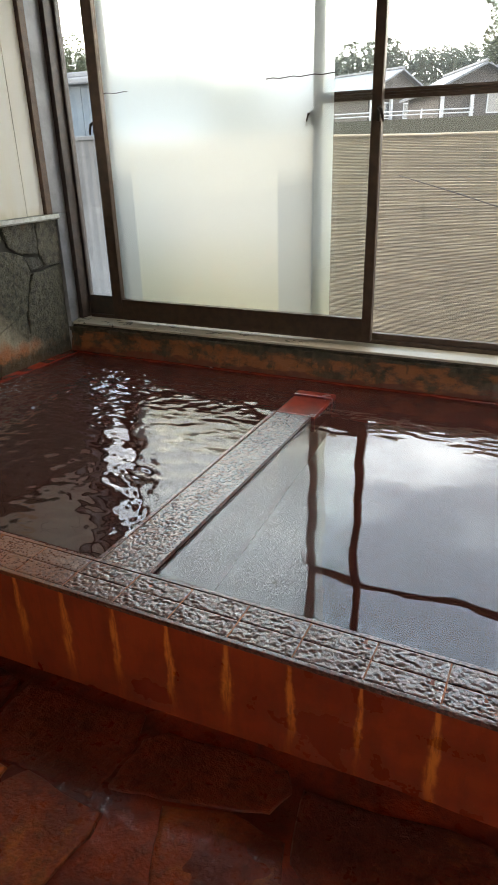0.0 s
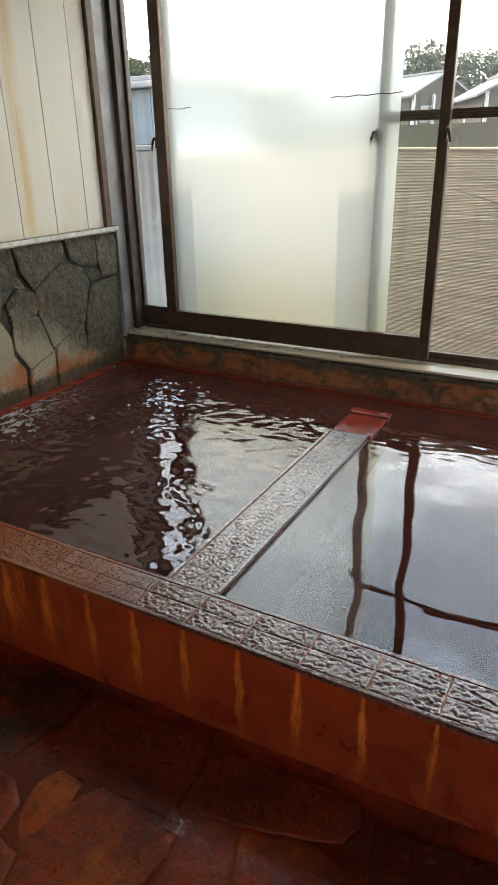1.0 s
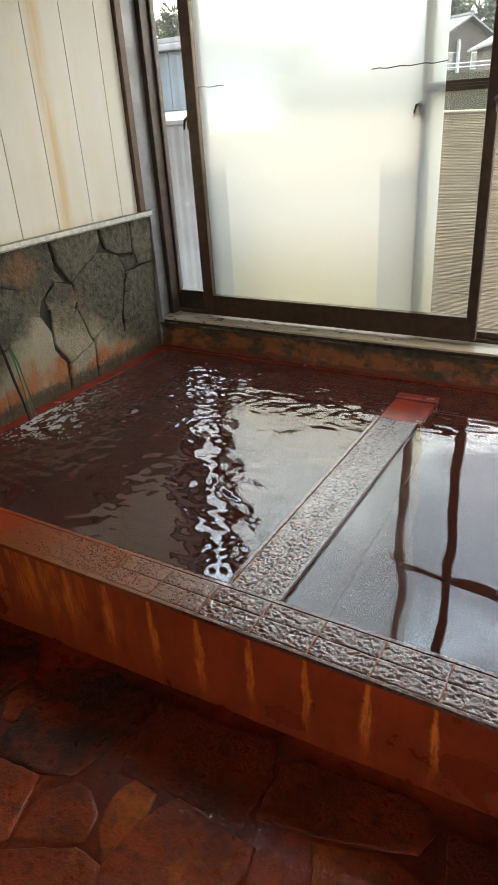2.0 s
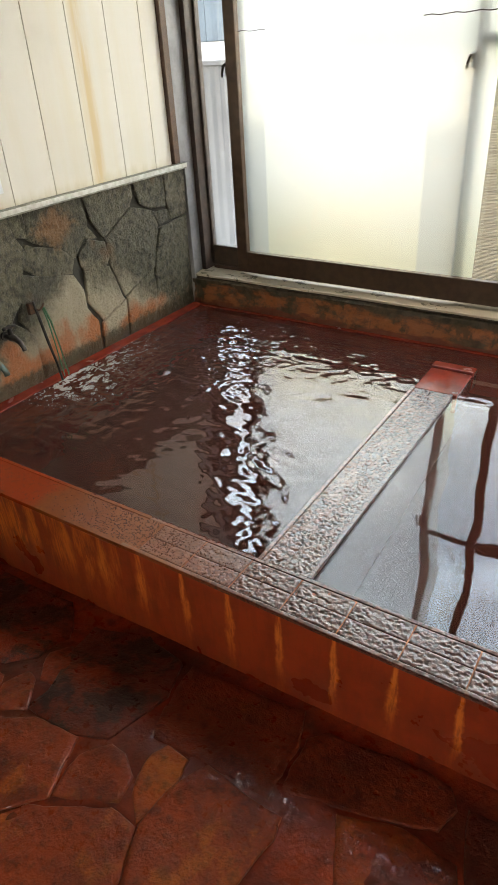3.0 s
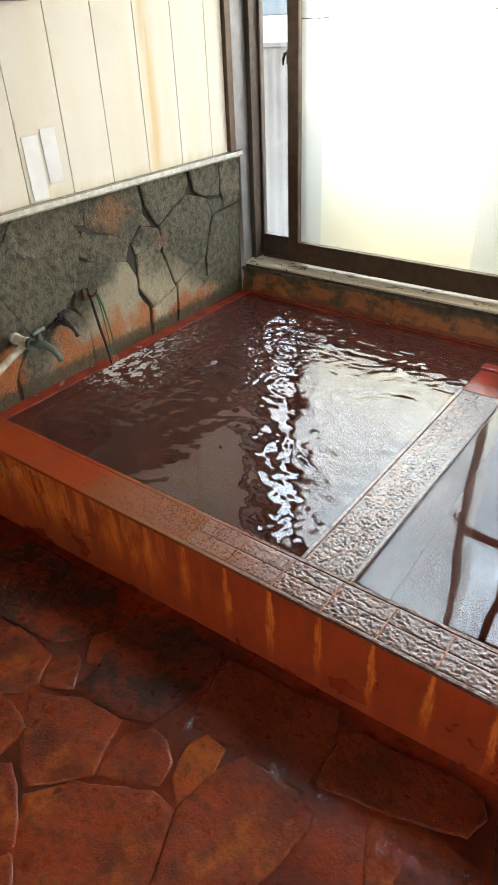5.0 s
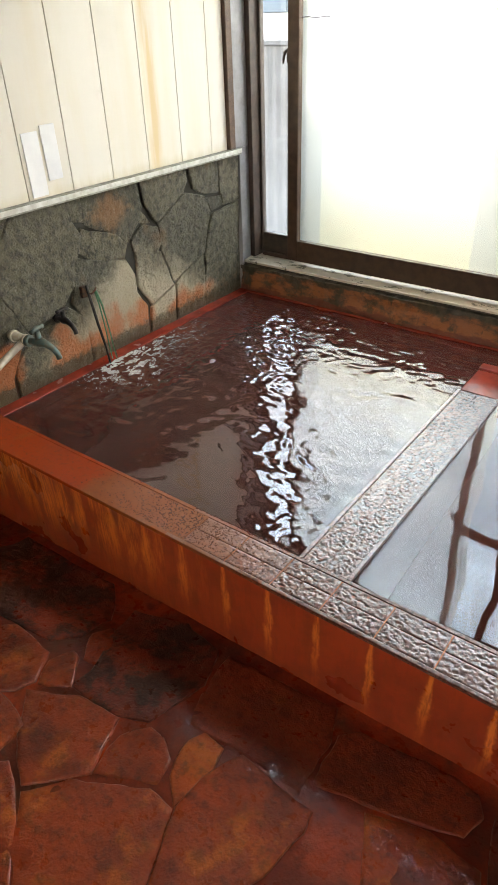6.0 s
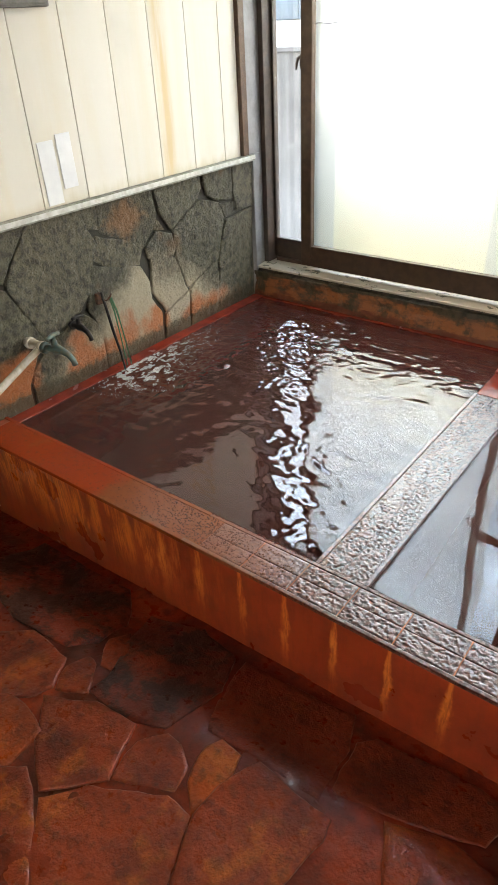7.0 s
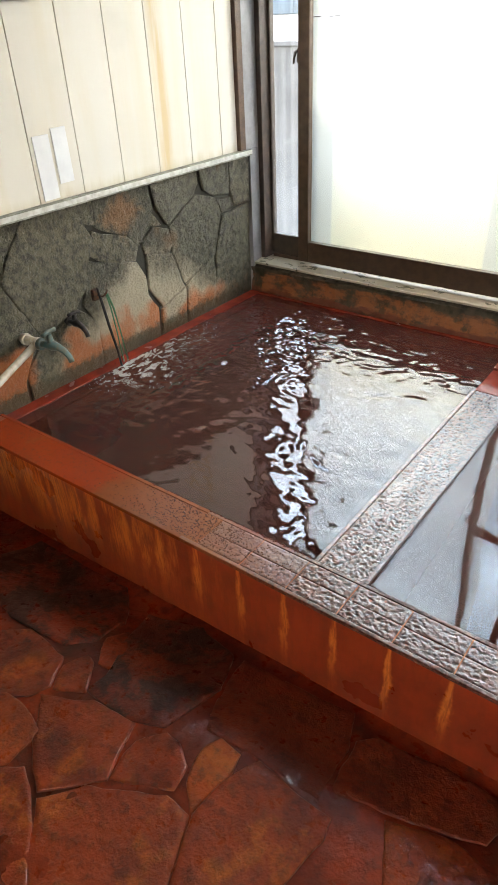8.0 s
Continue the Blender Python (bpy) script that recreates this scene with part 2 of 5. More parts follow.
def back_face_material():
    m = Mat("stained_concrete")
    x, y, z = m.xyz()
    a, b, fine = m.noise(1, 6, 0.62, m.scaled((4, 1, 16))), m.noise(30, 6), m.noise(150, 3)
    c = m.mix(m.step(b, 0.35, 0.65), (0.070, 0.050, 0.028), (0.030, 0.024, 0.014))
    h = m.math("ADD", z, m.math("MULTIPLY", m.math("SUBTRACT", a, 0.5), 0.22))
    c = m.mix(m.math("MULTIPLY", m.step(h, 0.300, 0.265), m.step(m.noise(1, 5, 0.65, m.scaled((7, 1, 11), None, (2, 0, 5))), 0.40, 0.56, 0.1, 0.95)), c, (0.33, 0.105, 0.032))
    c = m.mix(m.step(m.noise(1, 6, 0.6, m.scaled((11, 1, 5), None, (4, 1, 7))), 0.54, 0.62, 0, 0.75), c, (0.040, 0.034, 0.016))
    c = m.mix(m.step(h, 0.225, 0.195, 0, 0.9), c, (0.15, 0.030, 0.014))
    return m.done(c, m.step(b, 0.3, 0.7, 0.35, 0.7), m.bump(fine, 0.4, 0.003, m.bump(b, 0.7, 0.008)))


def panel_material():
    m = Mat("cream_wall_panel")
    y, z = m.xyz()[1], m.xyz()[2]
    a = m.noise(1, 5, 0.6, m.scaled((1, 9, 0.8)))
    b = m.noise(1, 5, 0.6, m.scaled((1, 30, 2.5)))
    c = m.mix(m.rnd, (0.68, 0.630, 0.545), (0.74, 0.695, 0.62))
    c = m.mix(m.step(a, 0.42, 0.72, 0, 0.35), c, (0.68, 0.57, 0.38))
    # yellow-brown run that has come down beside one joint
    d = m.math("ABSOLUTE", m.math("ADD", m.math("ADD", y, 0.625), m.math("MULTIPLY", m.math("SUBTRACT", a, 0.5), 0.05)))
    run = m.math("MULTIPLY", m.step(d, 0.0, 0.06, 1, 0), m.step(b, 0.3, 0.6, 0.3, 1))
    c = m.mix(m.math("MULTIPLY", run, 0.7), c, (0.62, 0.40, 0.12))
    c = m.mix(m.step(m.noise(3, 4), 0.55, 0.8, 0, 0.25), c, (0.50, 0.47, 0.38))
    c = m.mix(m.step(m.math("ADD", z, m.math("MULTIPLY", b, 0.08)), 0.97, 0.91, 0, 0.5), c, (0.52, 0.44, 0.26))
    return m.done(c, m.step(b, 0.3, 0.7, 0.32, 0.5), m.bump(m.noise(60, 3), 0.05, 0.002))


def painted(name, a, b, rough=0.45, metal=0.0, scale=25, bump=0.1):
    m = Mat(name)
    v, f = m.noise(scale, 5), m.noise(scale * 8, 3)
    return m.done(m.mix(m.step(v, 0.35, 0.65), a, b), m.step(f, 0.3, 0.7, rough * 0.75, rough * 1.25), m.bump(f, bump, 0.002), Metallic=metal)


def sill_material():
    m = Mat("peeling_sill_paint")
    x = m.xyz()[0]
    v = m.noise(16, 5, 0.6, m.scaled((1, 1.6, 1)))
    band = m.math("ADD", v, m.step(x, 1.35, 1.75, 0.0, -0.3))
    c = m.mix(m.step(band, 0.60, 0.63), (0.50, 0.43, 0.33), (0.10, 0.085, 0.05))
    c = m.mix(m.step(m.noise(40, 4), 0.5, 0.8, 0, 0.4), c, (0.45, 0.41, 0.30))
    return m.done(c, 0.35, m.bump(v, 0.2, 0.003))


def water_material():
    """Cloudy iron water: a mirror on top, rusty depth, and what lies just under it shows through."""
    m = Mat("iron_spring_water")
    deep = m.n.new("ShaderNodeBsdfDiffuse")
    deep.inputs["Color"].default_value = (0.060, 0.0175, 0.0125, 1)
    clear = m.n.new("ShaderNodeBsdfRefraction")
    clear.inputs["Color"].default_value = (0.90, 0.55, 0.46, 1)
    clear.inputs["IOR"].default_value, clear.inputs["Roughness"].default_value = 1.33, 0.02
    gloss = m.n.new("ShaderNodeBsdfGlossy")
    gloss.inputs["Roughness"].default_value = 0.012
    fres = m.n.new("ShaderNodeFresnel")
    fres.inputs["IOR"].default_value = 1.68
    body, top = m.n.new("ShaderNodeMixShader"), m.n.new("ShaderNodeMixShader")
    body.inputs[0].default_value = 0.5
    m.l.new(deep.outputs[0], body.inputs[1])
    m.l.new(clear.outputs[0], body.inputs[2])
    m.l.new(fres.outputs[0], top.inputs[0])
    m.l.new(body.outputs[0], top.inputs[1])
    m.l.new(gloss.outputs[0], top.inputs[2])
    m.l.new(top.outputs[0], m.out.inputs["Surface"])
    return m.m


def glass_material():
    m = Mat("window_glass")
    glass = m.n.new("ShaderNodeBsdfGlass")
    glass.inputs["IOR"].default_value = 1.45
    glass.inputs["Roughness"].default_value = 0.0
    glass.inputs["Color"].default_value = (0.96, 0.98, 0.97, 1)
    m.l.new(glass.outputs[0], m.out.inputs["Surface"])
    return m.m


def misted_glass_material(name, low, high, z0, z1):
    """Clear glass under a veil of condensation, low thick at z0, high thick at z1."""
    m = Mat(name)
    z = m.xyz()[2]
    v = m.noise(1, 5, 0.6, m.scaled((14, 14, 2.2)))
    glass = m.n.new("ShaderNodeBsdfGlass")
    glass.inputs["IOR"].default_value, glass.inputs["Roughness"].default_value = 1.45, 0.0
    glass.inputs["Color"].default_value = (0.96, 0.98, 0.97, 1)
    veil = m.n.new("ShaderNodeBsdfTranslucent")
    veil.inputs["Color"].default_value = (0.86, 0.88, 0.87, 1)
    both = m.n.new("ShaderNodeMixShader")
    m.put(both.inputs[0], m.step(m.math("ADD", z, m.math("MULTIPLY", m.math("SUBTRACT", v, 0.5), 0.35)), z0, z1, low, high))
    m.l.new(glass.outputs[0], both.inputs[1])
    m.l.new(veil.outputs[0], both.inputs[2])
    m.l.new(both.outputs[0], m.out.inputs["Surface"])
    return m.m


def film_material():
    """A frosted sheet: it blurs what stands outside and scatters a part of the daylight."""
    m = Mat("frosted_film")
    x, y, z = m.xyz()
    v = m.noise(3.0, 4)
    tr = m.n.new("ShaderNodeBsdfTranslucent")
    # two worn bands at the foot of the sheet
    top = m.step(m.math("ADD", z, m.math("MULTIPLY", v, 0.10)), 1.16, 1.04)
    bands = m.math("MAXIMUM", m.math("MULTIPLY", m.step(x, 1.165, 1.18), m.step(x, 1.345, 1.33)), m.step(x, 0.425, 0.41))
    worn = m.math("MULTIPLY", top, bands)
    # yellowed lower sheet; the fence's dimming behind it is put into this colour
    low = m.step(m.math("ADD", z, m.math("MULTIPLY", v, 0.15)), 1.00, 0.5)
    m.put(tr.inputs["Color"], m.mix(m.math("MULTIPLY", worn, 0.6), m.mix(low, (0.90, 0.92, 0.87), (0.74, 0.72, 0.54)), (0.50, 0.55, 0.56)))
    re = m.n.new("ShaderNodeBsdfRefraction")
    re.inputs["IOR"].default_value, re.inputs["Roughness"].default_value = 1.10, 0.52
    tone = m.mix(low, (0.98, 0.99, 0.95), (0.88, 0.86, 0.70))
    m.put(re.inputs["Color"], m.mix(m.math("MULTIPLY", worn, 0.5), tone, (0.56, 0.61, 0.62)))
    mixed = m.n.new("ShaderNodeMixShader")
    mixed.inputs[0].default_value = 0.74
    m.l.new(tr.outputs[0], mixed.inputs[1])
    m.l.new(re.outputs[0], mixed.inputs[2])
    m.l.new(mixed.outputs[0], m.out.inputs["Surface"])
    return m.m


def reed_material():
    m = Mat("weathered_reed")
    v = m.noise(1, 5, 0.6, m.scaled((3, 1, 90)))
    g = m.noise(1, 3, 0.5, m.scaled((14, 1, 3)))
    c = m.mix(m.step(v, 0.3, 0.7), (0.27, 0.195, 0.125), (0.45, 0.345, 0.230))
    c = m.mix(m.step(g, 0.55, 0.75, 0, 0.35), c, (0.13, 0.125, 0.07))
    return m.done(c, 0.8)


def leaf_material(name, a, b):
    m = Mat(name)
    r = m.geo.outputs["Random Per Island"]
    return m.done(m.mix(r, a, b), 0.8, None, Specular_IOR_Level=0.1)


def field_material():
    m = Mat("rough_grass_ground")
    m.put(m.b.inputs["Specular IOR Level"], 0.0)
    c = m.mix(m.noise(0.5, 6), (0.016, 0.015, 0.009), (0.030, 0.024, 0.015))
    return m.done(c, 0.9)


FLAG = flag_material("wet_flagstone", (0.090, 0.0145, 0.007), (0.245, 0.035, 0.0095), 0.55, 0.25)
FLAG_OCHRE = flag_material("ochre_flagstone", (0.14, 0.022, 0.007), (0.34, 0.055, 0.010), 0.55, 0.0)
FLAG_DARK = flag_material("crusted_flagstone", (0.09, 0.015, 0.008), (0.21, 0.029, 0.010), 0.1, 0.90)
FLAG_BROWN = flag_material("brown_flagstone", (0.080, 0.0145, 0.008), (0.175, 0.025, 0.009), 0.1, 0.22)
MORTAR, COAT, FACE = mortar_material(), coat_material(), rim_face_material()
TILE = rim_tile_material("wet_rim_tile", 95)
DIVTILE = rim_tile_material("worn_divider_tile", 80)
RED = red_material("red_painted_ledge", (0.30, 0.034, 0.018), (0.17, 0.022, 0.013))
DEEP = painted("pool_lining", (0.018, 0.007, 0.005), (0.012, 0.005, 0.004), 0.9, 0, 6, 0.0)
DEEP.node_tree.nodes["Principled BSDF"].inputs["Specular IOR Level"].default_value = 0.0
STONE, GROUT, BACK, PANEL = stone_material(), grout_material(), back_face_material(), panel_material()
BROWN = painted("brown_aluminium", (0.060, 0.034, 0.022), (0.085, 0.050, 0.033), 0.38, 0.35)
DARK = painted("dark_stained_wood", (0.030, 0.018, 0.013), (0.055, 0.033, 0.022), 0.5)
TRIMWOOD = painted("brown_wood_trim", (0.12, 0.065, 0.035), (0.08, 0.042, 0.025), 0.5)
GREY = painted("grey_post_paint", (0.30, 0.295, 0.305), (0.21, 0.205, 0.21), 0.42, 0.1, 8)
LEDGE = painted("ledge_strip_paint", (0.36, 0.36, 0.30), (0.20, 0.195, 0.15), 0.45, 0.0, 30)
EDGE = painted("ledge_edge_paint", (0.66, 0.66, 0.61), (0.50, 0.49, 0.43), 0.4, 0.0, 40)
SILL, WATER, GLASS, FILM, REED = sill_material(), water_material(), glass_material(), film_material(), reed_material()
MIST = misted_glass_material("misted_glass", 0.045, 0.006, 0.50, 1.05)
HAZED = misted_glass_material("hazed_glass", 0.014, 0.014, 0.6, 1.4)
PLASTER = painted("cream_room_plaster", (0.70, 0.66, 0.56), (0.60, 0.56, 0.47), 0.7, 0, 6)
CARD = painted("white_card", (0.80, 0.80, 0.80), (0.74, 0.74, 0.75), 0.5, 0, 12, 0.03)
PVC = painted("ivory_pipe", (0.66, 0.60, 0.50), (0.50, 0.40, 0.28), 0.4, 0, 30)
TEAL = painted("oxidised_tap_bronze", (0.075, 0.135, 0.130), (0.13, 0.135, 0.10), 0.4, 0.35, 60, 0.4)
BLACK = painted("black_tap_iron", (0.018, 0.018, 0.018), (0.05, 0.04, 0.035), 0.45, 0.4, 60, 0.4)
STRING = painted("green_cord", (0.05, 0.20, 0.09), (0.09, 0.24, 0.13), 0.6, 0, 90)
RUSTY = painted("rusty_hook_iron", (0.16, 0.07, 0.035), (0.07, 0.045, 0.035), 0.6, 0.3, 80, 0.4)
FOAM = painted("churned_foam", (0.58, 0.46, 0.43), (0.78, 0.69, 0.66), 0.08, 0, 40)
BOARD = painted("grey_box_metal", (0.20, 0.185, 0.17), (0.14, 0.13, 0.12), 0.5, 0.2)
FENCE = painted("grey_corrugated_sheet", (0.125, 0.125, 0.135), (0.09, 0.092, 0.10), 0.5, 0.0, 5)
GRASS = field_material()
HOUSEWALL = painted("brown_house_boards", (0.050, 0.038, 0.031), (0.036, 0.028, 0.024), 0.7, 0, 2)
ROOF = painted("pale_roof_sheet", (0.13, 0.135, 0.15), (0.10, 0.105, 0.115), 0.5, 0, 2)
WHITE = painted("white_paint", (0.40, 0.40, 0.41), (0.30, 0.30, 0.31), 0.5, 0, 3)
DARKGLASS = painted("dark_house_window", (0.05, 0.055, 0.06), (0.07, 0.075, 0.08), 0.1)
LEAF = leaf_material("tree_leaf", (0.035, 0.046, 0.024), (0.070, 0.080, 0.042))
WOODS = leaf_material("far_woods_leaf", (0.040, 0.046, 0.034), (0.060, 0.068, 0.048))
BLUEWALL = painted("blue_grey_sheet_wall", (0.055, 0.085, 0.115), (0.04, 0.062, 0.085), 0.5, 0, 2)
BARK = painted("tree_bark", (0.09, 0.07, 0.05), (0.05, 0.04, 0.03), 0.9, 0, 6)


# ---- builders ----
def link(name, bm, material, parent=None, label=""):
    me = bpy.data.meshes.new(name)
    bm.to_mesh(me)
    bm.free()
    me.materials.append(material)
    ob = new(name, me)
    ob.parent = parent
    if label:
        ob["label"] = label
    return ob


def part(name, bm, material, parent, label=""):
    return link(name, bm, material, parent, label)


def empty(name, at=(0, 0, 0)):
    ob = new(name)
    ob.empty_display_size = 0.05
    ob.location = at
    return ob


def box(bm, x0, x1, y0, y1, z0, z1, bevel=0.0):
    r = bmesh.ops.create_cube(bm, size=1, matrix=Matrix.Translation(((x0 + x1) / 2, (y0 + y1) / 2, (z0 + z1) / 2)) @ Matrix.Diagonal((x1 - x0, y1 - y0, z1 - z0, 1)))
    if bevel:
        es = {e for v in r["verts"] for e in v.link_edges}
        bmesh.ops.bevel(bm, geom=list(es), offset=bevel, segments=2, affect="EDGES", profile=0.6)
    return bm


def boxed(x0, x1, y0, y1, z0, z1, bevel=0.0):
    return box(bmesh.new(), x0, x1, y0, y1, z0, z1, bevel)


def tube(bm, pts, radii, sides=12):
    """A round bar along pts."""
    rings, n = [], len(pts)
    pts = [Vector(p) for p in pts]
    if not isinstance(radii, (list, tuple)):
        radii = [radii] * n
    up = Vector((0.13, 0.27, 0.95)).normalized()
    for i, p in enumerate(pts):
        d = (pts[min(i + 1, n - 1)] - pts[max(i - 1, 0)]).normalized()
        a = d.cross(up)
        a = (a if a.length > 0.05 else d.cross(Vector((1, 0, 0)))).normalized()
        b = d.cross(a).normalized()
        rings.append([bm.verts.new(p + radii[i] * (a * math.cos(k * math.tau / sides) + b * math.sin(k * math.tau / sides))) for k in range(sides)])
    for r, s in zip(rings, rings[1:]):
        for k in range(sides):
            f = bm.faces.new((r[k], r[(k + 1) % sides], s[(k + 1) % sides], s[k]))
            f.smooth = True
    bm.faces.new(rings[0][::-1])
    bm.faces.new(rings[-1])
    bmesh.ops.recalc_face_normals(bm, faces=bm.faces)
    return bm


def clip(poly, px, py, nx, ny):
    """The side of a polygon that lies behind the line through (px, py) with normal (nx, ny)."""
    outp = []
    for (ax, ay), (bx, by) in zip(poly, poly[1:] + poly[:1]):
        da, db = (ax - px) * nx + (ay - py) * ny, (bx - px) * nx + (by - py) * ny
        if da <= 0:
            outp.append((ax, ay))
        if da * db < 0:
            k = da / (da - db)
            outp.append((ax + k * (bx - ax), ay + k * (by - ay)))
    return outp


def cells(sites, u0, u1, v0, v1, uneven=0.0):
    """Stones that fill a rectangle round their sites; uneven lets some grow at the cost of others."""
    rg = random.Random(len(sites))
    weight = {s: rg.uniform(-uneven, uneven) for s in sites}
    for i, (u, v) in enumerate(sites):
        poly = [(u0, v0), (u1, v0), (u1, v1), (u0, v1)]
        near = sorted((s for j, s in enumerate(sites) if j != i), key=lambda s: (s[0] - u) ** 2 + (s[1] - v) ** 2)[:24]
        for a, b in near:
            d2 = (a - u) ** 2 + (b - v) ** 2
            k = min(0.8, max(0.2, 0.5 + (weight[(u, v)] - weight[(a, b)]) / (2 * d2)))
            poly = clip(poly, u + k * (a - u), v + k * (b - v), a - u, b - v)
            if len(poly) < 3:
                break
        if len(poly) >= 3:
            yield poly


def ragged(poly, gap, wob, piece=0.05):
    """The polygon drawn in by gap, with rounded corners and an uneven outline."""
    cx, cy = sum(p[0] for p in poly) / len(poly), sum(p[1] for p in poly) / len(poly)
    outp = []
    for (ax, ay), (bx, by) in zip(poly, poly[1:] + poly[:1]):
        n = max(2, min(9, int(math.hypot(bx - ax, by - ay) / piece)))
        for k in range(n):
            t = k / n
            x, y = ax + t * (bx - ax), ay + t * (by - ay)
            w = noise.noise_vector((x * 7, y * 7, 3.7)) * wob + noise.noise_vector((x * 24, y * 24, 8.1)) * wob * 0.35
            d = math.hypot(cx - x, cy - y) + 1e-6
            outp.append((x + w.x + (cx - x) / d * gap, y + w.y + (cy - y) / d * gap))
    return outp


def slab_piece(outline, place, thick, edge, relief=0.0, seed=0.0, inner=()):
    """A stone: outline in the plane, place(u, v, h) puts it in the world; edge is the worn arris, relief the unevenness of its face,
    inner the fractions of the way to its middle at which the face is broken up."""
    bm = bmesh.new()
    cx, cy = sum(p[0] for p in outline) / len(outline), sum(p[1] for p in outline) / len(outline)

    def rough(x, y):
        return relief * (noise.noise((x * 9, y * 9, seed)) + 0.6 * noise.noise((x * 27, y * 27, seed + 4)))

    def ring(k, h, frac=0.0, lift=0.0):
        res = []
        for x, y in outline:
            d = math.hypot(cx - x, cy - y) + 1e-6
            g = k / d + frac
            u, v = x + (cx - x) * g, y + (cy - y) * g
            res.append(bm.verts.new(place(u, v, h + lift * rough(u, v))))
        return res

    rings = [ring(0, -0.012), ring(0, thick - edge, 0, 0.5), ring(edge * 0.9, thick, 0, 0.8)] + [ring(edge * 0.9, thick, f, 1.0) for f in inner]
    for i, (r, s) in enumerate(zip(rings, rings[1:])):
        for k in range(len(r)):
            bm.faces.new((r[k], r[(k + 1) % len(r)], s[(k + 1) % len(s)], s[k])).smooth = i > 0
    if inner:
        mid = bm.verts.new(place(cx, cy, thick + rough(cx, cy)))
        last = rings[-1]
        for k in range(len(last)):
            bm.faces.new((last[k], last[(k + 1) % len(last)], mid)).smooth = True
    else:
        bm.faces.new(rings[-1])
    bmesh.ops.recalc_face_normals(bm, faces=bm.faces)
    return bm


# ---- the room's shell ----
ROOM_X, ROOM_Y, ROOM_Z = 4.5, -5.2, 2.6
WATER_Z, RIM_Z = 0.185, 0.20
RIM_OUT, RIM_IN = -1.80, -1.66
DIV_L, DIV_R = 1.39, 1.55


def floor_level(x, y):
    """The floor falls to a shallow gutter along the rim, deeper toward the stone wall."""
    t = min(1.0, max(0.0, (y + 2.2) / 0.4))
    return -(0.055 + 0.051 * max(0.0, 2.2 - x)) * t * t * (3 - 2 * t)


def spaced(*stretches):
    """Steps from stretch to stretch: (from, to, step)."""
    outp = []
    for a, b, d in stretches:
        n = max(1, round((b - a) / d))
        outp += [a + (b - a) * i / n for i in range(n)]
    return outp + [stretches[-1][1]]


fx = spaced((0.0, 0.3, 0.05), (0.3, 2.6, 0.011), (2.6, ROOM_X, 0.12))
fy = spaced((ROOM_Y, -2.75, 0.15), (-2.75, -1.79, 0.011))
fv = []
for y in fy:
    for x in fx:
        lump = 0.0055 * noise.noise((x * 6, y * 6, 3.0)) + 0.0030 * noise.noise((x * 19, y * 19, 5.0)) + 0.0013 * noise.noise((x * 52, y * 52, 7.0))
        fv.append((x, y, floor_level(x, y) + 0.0005 + lump))
n = len(fx)
me = bpy.data.meshes.new("floor")
me.from_pydata(fv, [], [(j * n + i, j * n + i + 1, (j + 1) * n + i + 1, (j + 1) * n + i) for j in range(len(fy) - 1) for i in range(n - 1)])
me.polygons.foreach_set("use_smooth", [True] * len(me.polygons))
me.materials.append(MORTAR)
floor = tagged(new("floor", me), "wet dark red-brown floor of irregular flagstones in rusty mineral crust", "floor", kind="structure")
floor_bed = tagged(link("floor_bed", boxed(0.0, ROOM_X, ROOM_Y, -1.79, -0.45, -0.25), DEEP), "dark bed under the floor", "floor", kind="structure")

bm = boxed(-0.18, -0.0095, ROOM_Y - 0.15, -0.10, -0.3, 0.8575)
box(bm, -0.18, -0.012, ROOM_Y - 0.15, -0.10, 0.858, ROOM_Z)
wall_west = tagged(link("wall_west", bm, GROUT), "wall with rough stone masonry below and cream panels above", "wall", kind="structure")
bm = bmesh.new()
# opening for an unseen window, added to brighten the rim face and floor
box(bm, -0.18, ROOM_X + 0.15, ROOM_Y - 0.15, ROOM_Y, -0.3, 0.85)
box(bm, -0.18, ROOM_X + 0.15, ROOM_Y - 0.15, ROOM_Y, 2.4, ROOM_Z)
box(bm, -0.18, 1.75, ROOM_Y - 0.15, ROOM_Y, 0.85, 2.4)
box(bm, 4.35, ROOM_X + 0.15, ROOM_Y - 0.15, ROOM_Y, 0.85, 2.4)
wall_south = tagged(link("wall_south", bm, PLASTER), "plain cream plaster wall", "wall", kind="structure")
wall_east = tagged(link("wall_east", boxed(ROOM_X, ROOM_X + 0.15, ROOM_Y, 0.12, -0.3, ROOM_Z), PLASTER), "plain cream plaster wall", "wall", kind="structure")
ceiling = tagged(link("ceiling", boxed(-0.18, ROOM_X + 0.15, ROOM_Y - 0.15, 0.12, ROOM_Z, ROOM_Z + 0.15), PLASTER), "plain pale ceiling", "ceiling", kind="structure")

# roof over the bath house, with eaves
bm = bmesh.new()
q = [(-0.9, 0.42, 2.84), (5.3, 0.42, 2.84), (5.3, -2.6, 4.3), (-0.9, -2.6, 4.3), (-0.9, -5.9, 2.8), (5.3, -5.9, 2.8)]
up = [bm.verts.new((x, y, z + 0.12)) for x, y, z in q]
dn = [bm.verts.new(p) for p in q]
for a, b, c, d in ((0, 1, 2, 3), (3, 2, 5, 4)):
    bm.faces.new((up[a], up[b], up[c], up[d]))
    bm.faces.new((dn[d], dn[c], dn[b], dn[a]))
for a, b in ((0, 1), (1, 2), (2, 5), (5, 4), (4, 3), (3, 0)):
    bm.faces.new((up[a], dn[a], dn[b], up[b]))
bmesh.ops.recalc_face_normals(bm, faces=bm.faces)
